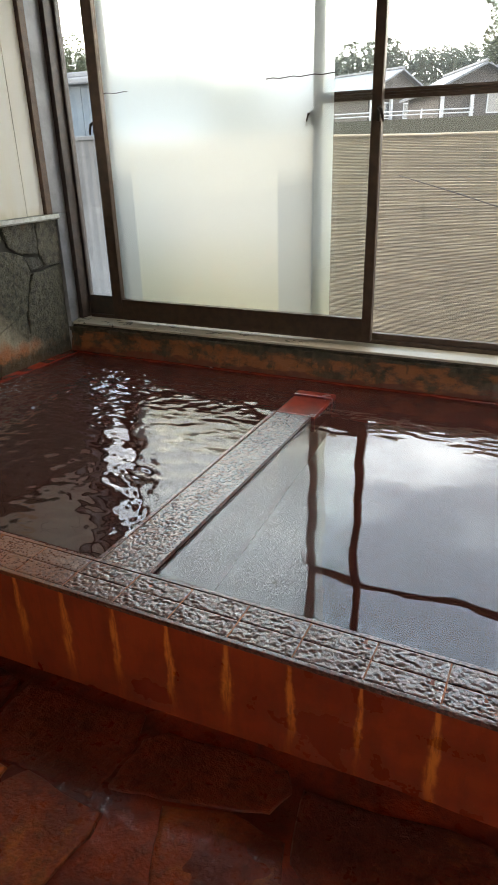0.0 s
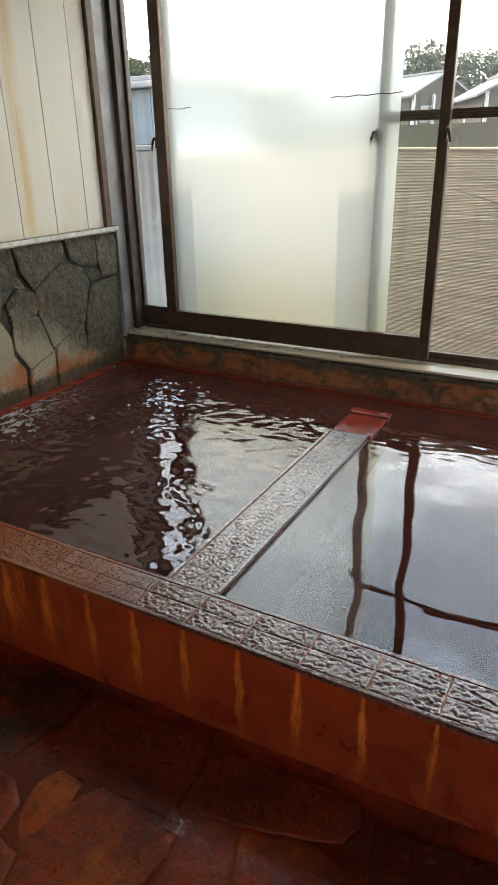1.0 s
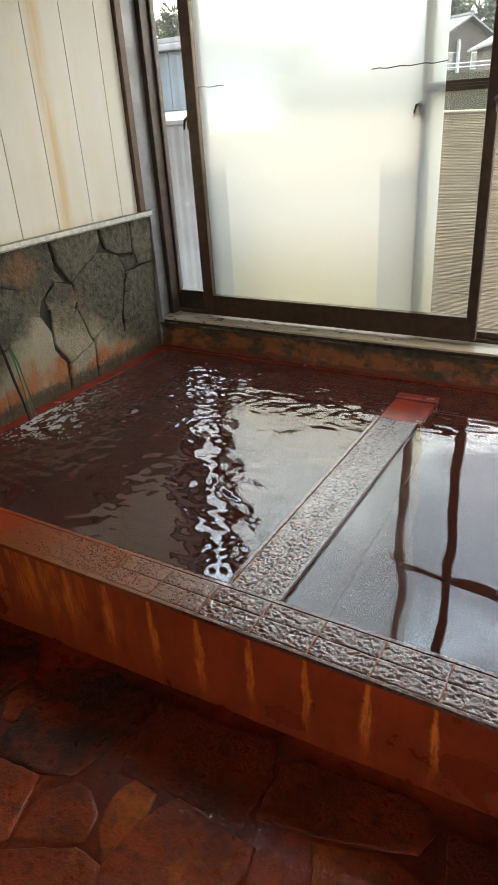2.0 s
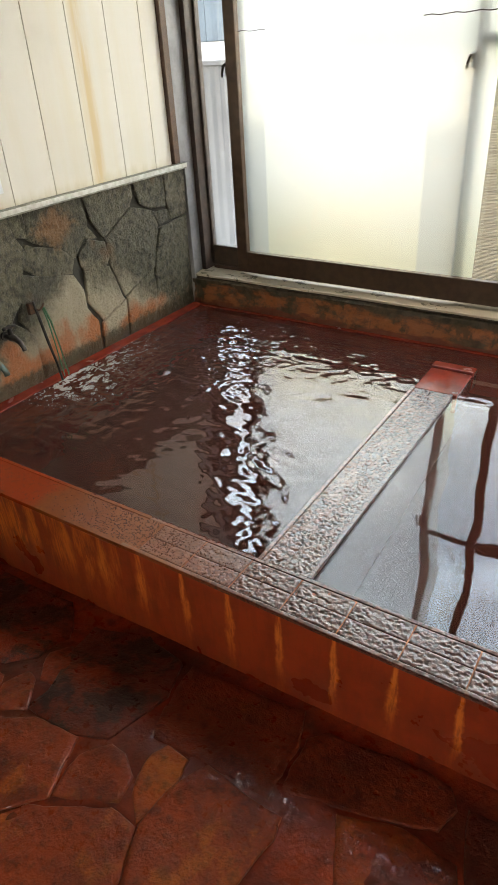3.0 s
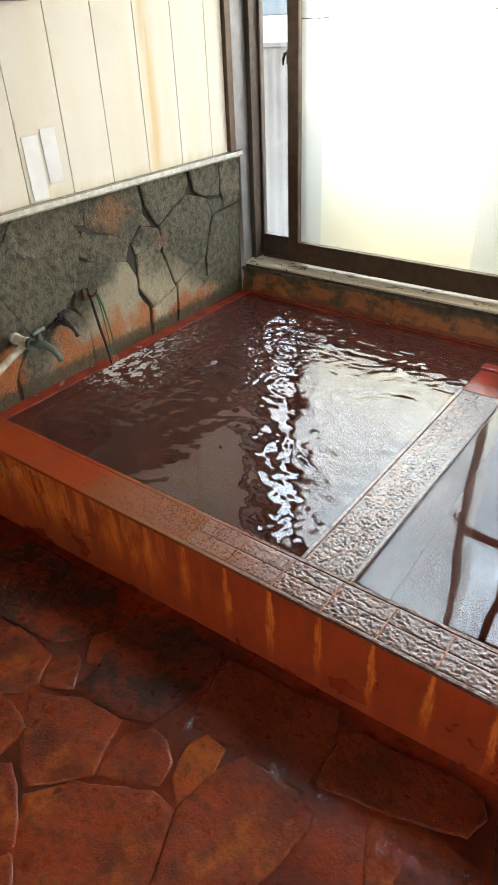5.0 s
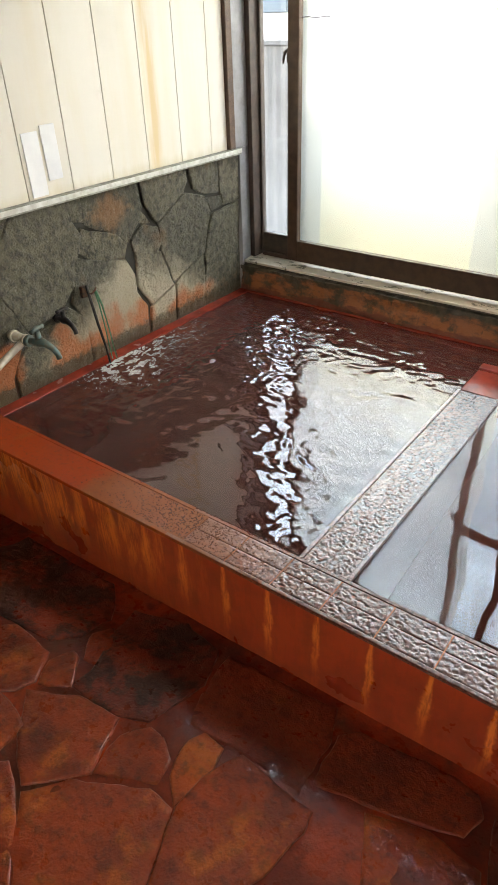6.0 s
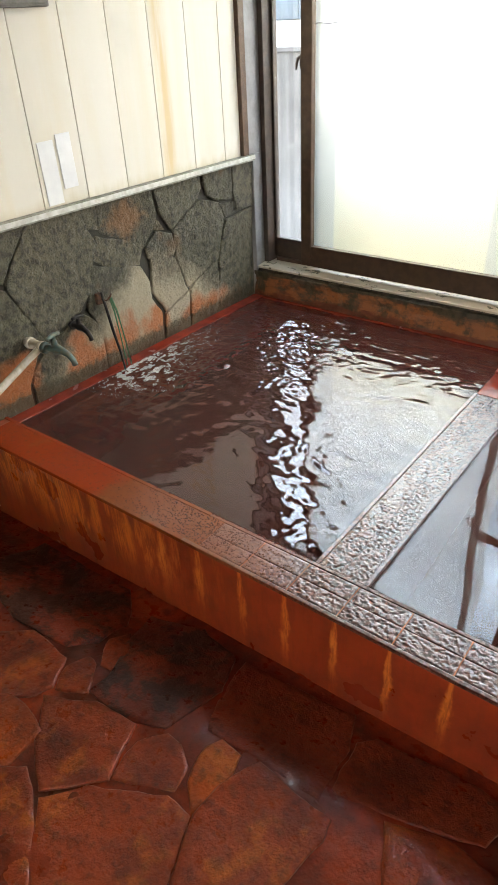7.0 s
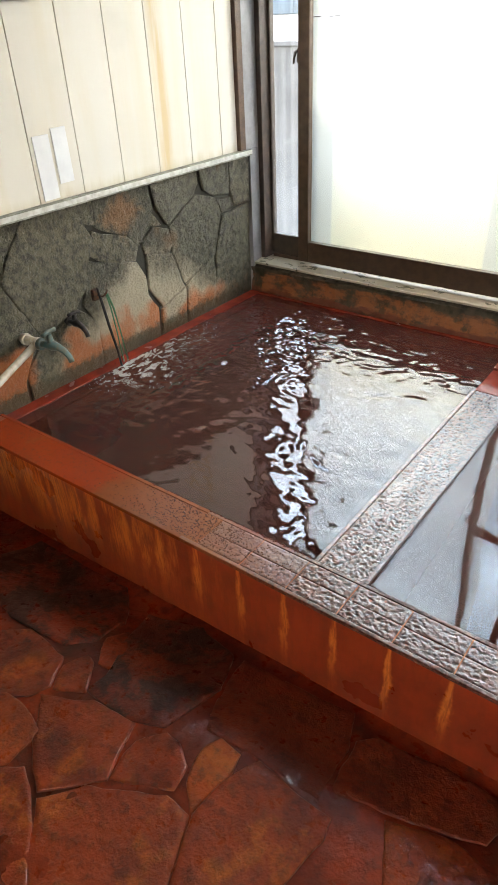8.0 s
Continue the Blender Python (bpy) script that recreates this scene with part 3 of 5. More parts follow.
tagged(link("roof", bm, DARK), "dark pitched roof of the bath house", "roof", kind="structure")

# window wall: the low stained wall under the sill, and the head above the window
WIN_L, WIN_R, WIN_B, WIN_T = 0.018, 4.38, 0.355, 2.15
bm = bmesh.new()
nx = 150
rows_z = [-0.4, 0.10, 0.17, 0.20, 0.23, 0.26, 0.29, 0.312]
grid = []
for z in rows_z:
    line = []
    for i in range(nx + 1):
        x = ROOM_X * i / nx
        w = noise.noise((x * 7, z * 14, 2.0)) * 0.012 + noise.noise((x * 23, z * 40, 6.0)) * 0.005
        line.append(bm.verts.new((x, -0.078 - max(0, 0.25 - z) * 0.12 + (w if z > 0.1 else 0), z)))
    grid.append(line)
grid.append([bm.verts.new((ROOM_X * i / nx, -0.06, 0.318)) for i in range(nx + 1)])
grid.append([bm.verts.new((ROOM_X * i / nx, 0.12, 0.318)) for i in range(nx + 1)])
grid.append([bm.verts.new((ROOM_X * i / nx, 0.12, -0.4)) for i in range(nx + 1)])
for a, b in zip(grid, grid[1:]):
    for i in range(nx):
        f = bm.faces.new((a[i], a[i + 1], b[i + 1], b[i]))
bmesh.ops.recalc_face_normals(bm, faces=bm.faces)
wall_north = tagged(link("wall_north", bm, BACK), "low rust-stained concrete wall under the window sill", "wall", kind="structure")
tagged(link("wall_north_head", boxed(-0.18, ROOM_X, 0.0, 0.12, WIN_T, ROOM_Z), PLASTER), "plain cream wall above the window", "wall", kind="structure")
tagged(link("wall_north_pier", boxed(WIN_R, ROOM_X, 0.0, 0.12, 0.318, WIN_T), PLASTER), "plain cream wall beside the window", "wall", kind="structure")

# sill with its front lip
def sloped_sill():
    bm = bmesh.new()
    prof = [(-0.069, 0.3185 + 0.0085), (-0.069, 0.336), (-0.066, 0.338), (-0.010, 0.3452), (0.11, 0.3452), (0.11, 0.327)]
    a = [bm.verts.new((0.0, y, z)) for y, z in prof]
    b = [bm.verts.new((ROOM_X, y, z)) for y, z in prof]
    for i in range(len(prof)):
        j = (i + 1) % len(prof)
        bm.faces.new((a[i], b[i], b[j], a[j]))
    bm.faces.new(a[::-1])
    bm.faces.new(b)
    bmesh.ops.recalc_face_normals(bm, faces=bm.faces)
    return bm



sill = tagged(link("window_sill", sloped_sill(), SILL), "flaking pale painted window sill with bare dark patches", "sill", kind="structure")
part("sill_lip", boxed(0.0, ROOM_X, -0.064, -0.030, 0.3185, 0.3265, 0.002), DARK, sill, "dark strip under the sill")

# grey post in the corner, wood strip beside it
bm = boxed(-0.17, 0.017, -0.078, 0.12, -0.3, 0.8845, 0.003)
box(bm, -0.17, 0.017, -0.107, 0.12, 0.885, ROOM_Z, 0.003)
tagged(link("corner_post", bm, GREY), "grey painted corner post beside the window", "post", kind="structure")
tagged(link("trim_corner", boxed(-0.011, 0.019, -0.148, -0.1075, 0.885, ROOM_Z, 0.003), TRIMWOOD), "brown wooden strip at the end of the panels", "trim", kind="structure")

# ---- window ----
window = tagged(empty("window_1", (0, 0, 0)), "brown aluminium sliding window with frosted and clear panes", "window", kind="structure")
part("frame_jamb", boxed(WIN_L, 0.045, -0.012, 0.10, 0.3455, WIN_T, 0.003), DARK, window)
part("frame_jamb", boxed(WIN_R - 0.05, WIN_R, -0.012, 0.10, 0.3455, WIN_T, 0.003), DARK, window)
part("frame_head", boxed(0.062, WIN_R - 0.05, -0.012, 0.10, WIN_T - 0.05, WIN_T, 0.003), DARK, window)
for k, (ya, yb) in enumerate(((0.036, 0.041), (0.094, 0.10))):
    part("frame_track", boxed(0.062, WIN_R - 0.05, ya, yb, 0.3455, 0.362, 0.001), BROWN, window)

part("frame_sill", boxed(0.062, WIN_R - 0.05, 0.042, 0.093, 0.3455, 0.3628, 0.001), DARK, window)


def sash(x0, x1, y0, y1, zb, zt, stile_l, stile_r, rail_b, material, transom=None, glass=GLASS):
    s = part("sash", boxed(x0, x0 + stile_l, y0, y1, zb, zt, 0.004), material, window)
    part("stile", boxed(x1 - stile_r, x1, y0, y1, zb, zt, 0.004), material, s)
    part("bottom_rail", boxed(x0 + stile_l, x1 - stile_r, y0 + 0.002, y1 - 0.002, zb, zb + rail_b, 0.003), material, s)
    part("top_rail", boxed(x0 + stile_l, x1 - stile_r, y0 + 0.002, y1 - 0.002, zt - 0.06, zt, 0.003), material, s)
    if transom:
        for a, b, c in ((transom, transom + 0.014, 0.0), (transom + 0.0145, transom + 0.024, 0.004), (transom + 0.0245, transom + 0.037, 0.0)):
            part("transom_bar", boxed(x0 + stile_l, x1 - stile_r, y0 + 0.003 + c, y1 - 0.003, a, b, 0.002), material, s)
    ym = (y0 + y1) / 2
    g = part("pane", boxed(x0 + stile_l - 0.004, x1 - stile_r + 0.004, ym - 0.002, ym + 0.002, zb + rail_b - 0.004, zt - 0.056), glass, s)
    g.visible_shadow = False
    return s


SASH_T = WIN_T - 0.052
inner = sash(0.245, 1.622, -0.006, 0.028, 0.363, SASH_T, 0.058, 0.042, 0.098, BROWN)
outer_left = sash(0.0455, 0.312, 0.048, 0.080, 0.363, SASH_T, 0.013, 0.05, 0.098, DARK, None, MIST)
outer_right = sash(1.322, 2.72, 0.048, 0.080, 0.363, SASH_T, 0.042, 0.05, 0.026, BROWN, 1.313, HAZED)
inner_right = sash(2.69, 4.32, -0.006, 0.028, 0.363, SASH_T, 0.05, 0.05, 0.05, BROWN, 1.313)


def sheet(x0, x1, y, z0, z1):
    bm = bmesh.new()
    bm.faces.new([bm.verts.new(p) for p in ((x0, y, z0), (x1, y, z0), (x1, y, z1), (x0, y, z1))])
    return bm


for z0, z1 in ((0.4615, 1.4045), (1.4045, SASH_T - 0.0605)):
    f = part("frosted_film", sheet(0.3045, 1.419, 0.024, z0, z1), FILM, inner, "white frosted film stuck to the pane")
    f.visible_shadow = False
bm = bmesh.new()
tube(bm, [(0.306 + 0.02 * i, 0.009, 1.400 + 0.002 * math.sin(i * 1.3)) for i in range(8)], 0.0016, 6)
part("film_seam", bm, DARK, inner, "dark line where two sheets of film meet")
bm = bmesh.new()
tube(bm, [(1.13 + 0.03 * i, 0.009, 1.408 + 0.0025 * math.sin(i * 2.1) + 0.0004 * i) for i in range(11)], 0.0018, 6)
part("film_seam", bm, DARK, inner, "dark line where two sheets of film meet")

# sash locks: small crescent levers
def crescent(x, y, z, flip, parent):
    bm = bmesh.new()
    box(bm, x - 0.007, x + 0.007, y - 0.012, y, z - 0.028, z + 0.028, 0.003)
    tube(bm, [(x, y - 0.014, z + 0.02), (x + flip * 0.012, y - 0.018, z + 0.012), (x + flip * 0.018, y - 0.018, z - 0.008), (x + flip * 0.022, y - 0.016, z - 0.03)], [0.006, 0.007, 0.006, 0.004], 8)
    part("sash_lock", bm, DARK, parent, "dark crescent sash lock")


crescent(0.243, 0.012, 1.262, -1, inner)
crescent(1.612, -0.006, 1.262, 1, inner)
crescent(1.322, 0.046, 1.262, -1, outer_right)

# plain unseen window, added behind the walk to let in fill light
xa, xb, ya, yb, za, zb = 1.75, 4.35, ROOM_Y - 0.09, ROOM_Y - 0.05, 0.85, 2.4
w2 = tagged(empty("fill_window"), "plain clear window with a brown frame, added out of view for fill light", "window", kind="structure")
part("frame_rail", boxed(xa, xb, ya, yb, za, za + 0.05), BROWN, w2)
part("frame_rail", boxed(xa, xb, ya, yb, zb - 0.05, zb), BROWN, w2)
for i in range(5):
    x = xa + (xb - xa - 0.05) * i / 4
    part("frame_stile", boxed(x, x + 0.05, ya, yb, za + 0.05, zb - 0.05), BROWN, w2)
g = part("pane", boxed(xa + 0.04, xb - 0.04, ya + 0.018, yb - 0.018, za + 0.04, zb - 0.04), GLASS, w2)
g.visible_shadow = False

# ---- bath: basin, rim, divider, water ----
bm = bmesh.new()
box(bm, 0.0, ROOM_X, RIM_IN + 0.002, -0.10, -0.42, -0.34)
basin = tagged(link("pool_basin", bm, DEEP), "dark red-brown bottom of the sunken bath", "bath", kind="structure")
part("ledge", boxed(0.0, 0.125, RIM_IN, -0.09, -0.34, WATER_Z - 0.007, 0.008), RED, basin, "red painted ledge just under the water")
part("ledge_curb", boxed(0.0, 0.062, RIM_IN, -0.09, WATER_Z - 0.006, WATER_Z + 0.004, 0.003), RED, basin, "red wet kerb along the stone wall")
part("ledge_curb", boxed(0.062, ROOM_X, -0.112, -0.09, WATER_Z - 0.03, WATER_Z + 0.004, 0.003), RED, basin, "red wet kerb along the window wall")
part("ledge", boxed(0.125, ROOM_X, -0.150, -0.09, -0.34, WATER_Z - 0.012, 0.006), RED, basin, "red painted ledge just under the water")
part("step_block", boxed(0.1255, 0.19, RIM_IN + 0.1, RIM_IN + 0.40, -0.34, WATER_Z - 0.02, 0.01), RED, basin, "red painted corner step under water")

rim = tagged(link("pool_rim", boxed(0.0, ROOM_X, RIM_OUT + 0.003, RIM_IN - 0.003, -0.34, RIM_Z - 0.0022, 0.003), FACE), "low brown bath rim with rust runs down its face", "bath rim", kind="structure")
part("inner_lining", boxed(0.0, ROOM_X, RIM_IN - 0.0028, RIM_IN + 0.0008, -0.34, RIM_Z - 0.022), DEEP, rim, "dark lining of the rim under water")
divider = tagged(link("pool_divider", boxed(DIV_L + 0.003, DIV_R - 0.003, RIM_IN - 0.0025, -0.285, -0.34, RIM_Z - 0.0075, 0.003), DEEP), "narrow wet tiled divider between the two baths", "bath divider", kind="structure")
for y0, y1 in ((RIM_OUT, RIM_OUT + 0.0115), (RIM_IN - 0.0115, RIM_IN)):
    part("edge_strip", boxed(1.03, ROOM_X, y0, y1, RIM_Z - 0.013, RIM_Z + 0.0006, 0.002), TILE, rim, "raised wet edge of the rim")
    part("edge_strip", boxed(0.0, 1.0295, y0 - 0.0008, y1 + 0.0008, RIM_Z - 0.013, RIM_Z + 0.0018, 0.002), COAT, rim, "raised coated edge of the rim")
part("painted_end", boxed(DIV_L + 0.006, DIV_R + 0.012, -0.534, -0.335, 0.05, RIM_Z - 0.004, 0.006), RED, divider, "bare red painted end of the divider")
part("end_lip", boxed(DIV_L + 0.004, DIV_R + 0.016, -0.334, -0.282, 0.05, RIM_Z + 0.004, 0.005), RED, divider, "raised red lip at the divider's end")

# water: one sheet, driven by the hose near the stone wall
def wave(x, y):
    d = math.hypot(x - 0.16, y + 1.12)
    left = 1.0 if x < 1.47 else 0.0
    churn = math.exp(-((math.hypot(x - 0.15, (y + 1.02) * 0.8) / 0.24) ** 2))
    run = noise.noise((x * 5, y * 5, 0.5))
    # short waves that run from the hose to the window
    calm = 1.0 - 0.6 * min(1, max(0, (x - 0.62) / 0.3)) * min(1, max(0, (y + 1.25) / 0.3)) * min(1, max(0, (-0.45 - y) / 0.2))
    reach = calm * max(math.exp(-(((x - 0.42 - 0.25 * (y + 1.0)) / 0.34) ** 2)), 0.55 + 0.3 * run) * min(1, max(0, 0.26 + (y + 1.66) * 0.95))
    a = noise.noise((x * 17 + 3 * run, y * 26, 1.0)) * 0.0052 + noise.noise((x * 34, y * 48, 4.0)) * 0.0022
    a += noise.noise((x * 12, y * 15, 14.0)) * 0.0062
    far = math.exp(-(((y + 0.20) / 0.17) ** 2))
    thin = noise.noise((x * 7 + 2 * run, y * 44, 31.0)) * 0.0034 + noise.noise((x * 19, y * 60, 33.0)) * 0.0012
    h = left * (a * (0.008 + 0.95 * reach * (1 - 0.75 * far * min(1, max(0, (x - 0.5) / 0.3)))) + churn * (noise.noise((x * 40, y * 40, 7.0)) * 0.008 + noise.noise((x * 18, y * 18, 8.6)) * 0.0045))
    h += left * far * thin * min(1, max(0, (x - 0.3) / 0.3))
    fret = math.exp(-(((x - 0.38 - 0.15 * (y + 0.6)) / 0.36) ** 2)) * min(1, max(0.04, (y + 1.22) / 0.4))
    h += left * fret * (noise.noise((x * 44, y * 58, 41.0)) * 0.0025 + noise.noise((x * 80, y * 95, 43.0)) * 0.0009)
    h += left * 0.0007 * math.sin(d * 62) * math.exp(-d * 1.4)
    h += noise.noise((x * 4, y * 5, 11.0)) * (0.0012 if left else 0.0013)
    if not left:
        h += noise.noise((x * 9, y * 4, 21.0)) * 0.0005
        edge = math.exp(-(((y + 0.5) / 0.10) ** 2))
        h += noise.noise((x * 14, y * 30, 12.0)) * (0.00010 + 0.0012 * edge)
    return h


xs = [0.006 * i for i in range(int(1.42 / 0.006))] + [1.42 + 0.02 * i for i in range(int((ROOM_X - 1.42) / 0.02) + 1)]
ys = [RIM_IN + 0.001 + 0.006 * i for i in range(int((-0.07 - RIM_IN) / 0.006) + 1)]
verts = [(x, y, WATER_Z + wave(x, y)) for y in ys for x in xs]
nw = len(xs)
faces = [(j * nw + i, j * nw + i + 1, (j + 1) * nw + i + 1, (j + 1) * nw + i) for j in range(len(ys) - 1) for i in range(nw - 1)]
me = bpy.data.meshes.new("water")
me.from_pydata(verts, [], faces)
me.polygons.foreach_set("use_smooth", [True] * len(faces))
me.materials.append(WATER)
tagged(new("water", me), "dark red-brown iron spring water, rippled near the tap", "water", kind="structure")

# ---- left wall above the stones ----
ledge = tagged(link("trim_ledge", boxed(-0.011, 0.030, ROOM_Y, -0.0785, 0.858, 0.884, 0.004), LEDGE), "pale worn ledge strip on top of the stonework", "trim", kind="structure")
part("nosing", boxed(0.0305, 0.0335, ROOM_Y, -0.0785, 0.8655, 0.8835, 0.001), EDGE, ledge, "bright worn edge of the ledge strip")
k = 0
y1 = -0.149
y_joint = -0.264
while y1 > ROOM_Y + 0.02:
    y0 = max(y_joint - 0.206 * k, ROOM_Y + 0.002)
    bm = boxed(-0.012, 0.0, y0 + 0.0016, y1 - 0.0016, 0.8845, ROOM_Z - 0.001, 0.0022)
    part("wall_panel", bm, PANEL, wall_west)
    y1, k = y0, k + 1

# ---- things on the wall ----
for y0, y1, z0, z1 in ((-1.276, -1.207, 0.892, 1.104), (-1.194, -1.130, 0.937, 1.120)):
    bm = boxed(0.0006, 0.0045, y0, y1, z0, z1, 0.001)
    bmesh.ops.rotate(bm, verts=bm.verts, cent=((0, y0, z0)), matrix=Matrix.Rotation(radians(0.8), 3, "X"))
    tagged(link("white_card", bm, CARD), "narrow blank white card stuck on the cream panels", "card", "cards on the wall")

bx = tagged(empty("wall_box", (0.0, -1.33, 1.49)), "grey metal box fixed to the cream panels", "box")
part("case", boxed(0.0006, 0.05, -0.22, 0.175, 0.0, 0.28, 0.006), BOARD, bx)
part("cover", boxed(0.0505, 0.056, -0.212, 0.167, 0.008, 0.272, 0.003), BOARD, bx)

# ---- pipe and taps ----
pipe = tagged(empty("water_pipe", (0.05, -1.50, 0.45)), "ivory plastic water pipe with a tee beside the wall", "pipe")
bm = bmesh.new()
tube(bm, [(0.035, 0.01, 0.0), (0.05, -0.10, -0.035), (0.065, -0.25, -0.09), (0.07, -0.33, -0.13), (0.07, -0.36, -0.20), (0.07, -0.36, -0.50)], 0.0135, 14)
part("pipe_run", bm, PVC, pipe)
bm = bmesh.new()
tube(bm, [(-0.048, 0.0, 0.0), (0.05, 0.0, 0.0)], 0.018, 16)
part("tee_fitting", bm, PVC, pipe)
for dx in (-0.03, 0.042):
    bm = bmesh.new()
    tube(bm, [(dx, 0, 0), (dx + 0.014, 0, 0)], 0.0225, 16)
    part("tee_collar", bm, PVC, pipe)


def tap(at, material, label, turn, size=1.0):
    t = tagged(empty("tap", at), label, "tap", "taps by the bath")
    bm = bmesh.new()
    tube(bm, [(0, 0, 0), (0.018, 0, 0)], 0.021, 16)
    part("flange", bm, material, t)
    bm = bmesh.new()
    tube(bm, [(0.015, 0, 0), (0.035, 0, 0.001), (0.06, 0, 0.002), (0.085, 0, -0.002), (0.110, 0, -0.014), (0.126, 0, -0.034), (0.130, 0, -0.050)], [0.012, 0.013, 0.019, 0.013, 0.011, 0.010, 0.0105], 14)
    part("spout", bm, material, t)
    bm = bmesh.new()
    tube(bm, [(0.056, 0, 0.012), (0.056, 0, 0.034), (0.056, 0, 0.044)], [0.013, 0.010, 0.008], 12)
    part("bonnet", bm, material, t)
    bm = bmesh.new()
    tube(bm, [(0.056, -0.032, 0.048), (0.056, -0.018, 0.050), (0.056, 0.0, 0.052), (0.056, 0.018, 0.050), (0.056, 0.032, 0.048)], [0.008, 0.006, 0.010, 0.006, 0.008], 10)
    part("cross_handle", bm, material, t)
    t.matrix_basis = Matrix.Translation(at) @ pose(0, 0, 0, 0, 0, turn) @ Matrix.Scale(size, 4)
    return t


tap((0.098, -1.50, 0.45), TEAL, "oxidised blue-green bronze tap on the pipe tee", 14, 1.05)
tap((0.0, -1.285, 0.44), BLACK, "black iron tap set in the stone wall", 0, 0.85)

# hook with a green cord that leads the spring water down
hook = tagged(empty("hose_hook", (0.0, -1.135, 0.50)), "rusty iron hook with a green cord hanging to the water", "hook")
part("plate", boxed(-0.004, 0.018, -0.014, 0.012, -0.022, 0.024, 0.003), RUSTY, hook)
bm = bmesh.new()
tube(bm, [(0.015, 0.004, 0.0), (0.04, 0.012, -0.006), (0.05, 0.024, 0.006), (0.045, 0.036, 0.016)], 0.0035, 8)
part("hook_arm", bm, RUSTY, hook)
for a, b in ((0.0, 0.004), (0.008, 0.012), (-0.006, 0.02)):
    bm = bmesh.new()
    tube(bm, [(0.046 + a, 0.026, 0.005), (0.052 + a, 0.030 + b, -0.06), (0.06 + a, 0.032 + 1.5 * b, -0.16), (0.07 + a, 0.034 + 2 * b, -0.30)], [0.004, 0.0034, 0.0026, 0.0022], 7)
    part("cord", bm, STRING if a >= 0 else RUSTY, hook)

bm = bmesh.new()
tube(bm, [(0.024, 0.004, 0.03), (0.030, 0.010, -0.03), (0.040, 0.020, -0.14), (0.056, 0.028, -0.24), (0.068, 0.030, -0.33)], [0.0045, 0.006, 0.006, 0.005, 0.005], 9)
part("hose", bm, BLACK, hook, "thin black hose")

# froth where the spring water falls in
rng = random.Random(5)
ball = bmesh.new()
bmesh.ops.create_icosphere(ball, subdivisions=1, radius=1)
ball_v, ball_f = [v.co.copy() for v in ball.verts], [[v.index for v in f.verts] for f in ball.faces]
ball.free()
vs, fs = [], []
for i in range(26000):
    y = -1.10 + rng.gauss(0, 0.08) + max(0, rng.gauss(0, 0.16))
    x = 0.066 + abs(rng.gauss(0, 0.075 + 0.05 * math.exp(-((y + 1.12) / 0.1) ** 2)))
    if y < RIM_IN + 0.2 or y > -0.5:
        continue
    if noise.noise((x * 34, y * 22, 3.0)) + 0.6 * noise.noise((x * 80, y * 60, 9.0)) < 0.10 + 1.2 * max(0, x - 0.2):
        continue
    s = rng.uniform(0.0004, 0.0015)
    m4 = Matrix.Translation((x, y, WATER_Z + 0.0008 + wave(x, y))) @ Matrix.Diagonal((s * rng.uniform(0.8, 1.8), s * rng.uniform(0.8, 2.0), s * 0.6, 1))
    fs += [[len(vs) + k for k in f] for f in ball_f]
    vs += [m4 @ v for v in ball_v]
me = bpy.data.meshes.new("froth")
me.from_pydata(vs, [], fs)
me.materials.append(FOAM)
tagged(new("froth", me), "pale froth and bubbles where water falls in", "foam", kind="stuff")

def beads(name, count, label, category, material, place):
    """Many tiny flattened drops, each where place() puts it: x, y, z and its size."""
    vs, fs = [], []
    for _ in range(count):
        x, y, z, s = place()
        m4 = Matrix.Translation((x, y, z)) @ Matrix.Diagonal((s * rng.uniform(0.8, 1.6), s * rng.uniform(0.8, 1.4), s * 0.55, 1))
        fs.extend([len(vs) + k for k in f] for f in ball_f)
        vs.extend(m4 @ v for v in ball_v)
    me = bpy.data.meshes.new(name)
    me.from_pydata(vs, [], fs)
    me.polygons.foreach_set("use_smooth", [True] * len(me.polygons))
    me.materials.append(material)
    tagged(new(name, me), label, category, kind="stuff")


DROP = painted("wet_drop", (0.16, 0.045, 0.018), (0.10, 0.030, 0.014), 0.04, 0, 60, 0.0)
CRUST = painted("rusty_crust", (0.13, 0.022, 0.010), (0.07, 0.014, 0.008), 0.2, 0, 60, 0.0)
beads("water_drops", 1500, "clear water drops on the coated bath rim", "drops", DROP,
      lambda: (min(1.45, rng.gauss(1.08, 0.15)), rng.uniform(RIM_OUT + 0.014, RIM_IN - 0.012), RIM_Z + 0.0002, rng.uniform(0.0007, 0.0026)))
beads("mineral_crust", 1600, "small rusty mineral beads along the inner edge of the rim", "crust", CRUST,
      lambda: (rng.uniform(0.12, 1.38), RIM_IN + rng.gauss(0, 0.0016), RIM_Z + rng.uniform(-0.006, 0.001), rng.uniform(0.0010, 0.0034)))

# ---- outside ----
def land(x, y):
    t = min(1.0, max(0.0, (y - 6) / 24))
    return -0.15 + 2.45 * t * t * (3 - 2 * t)


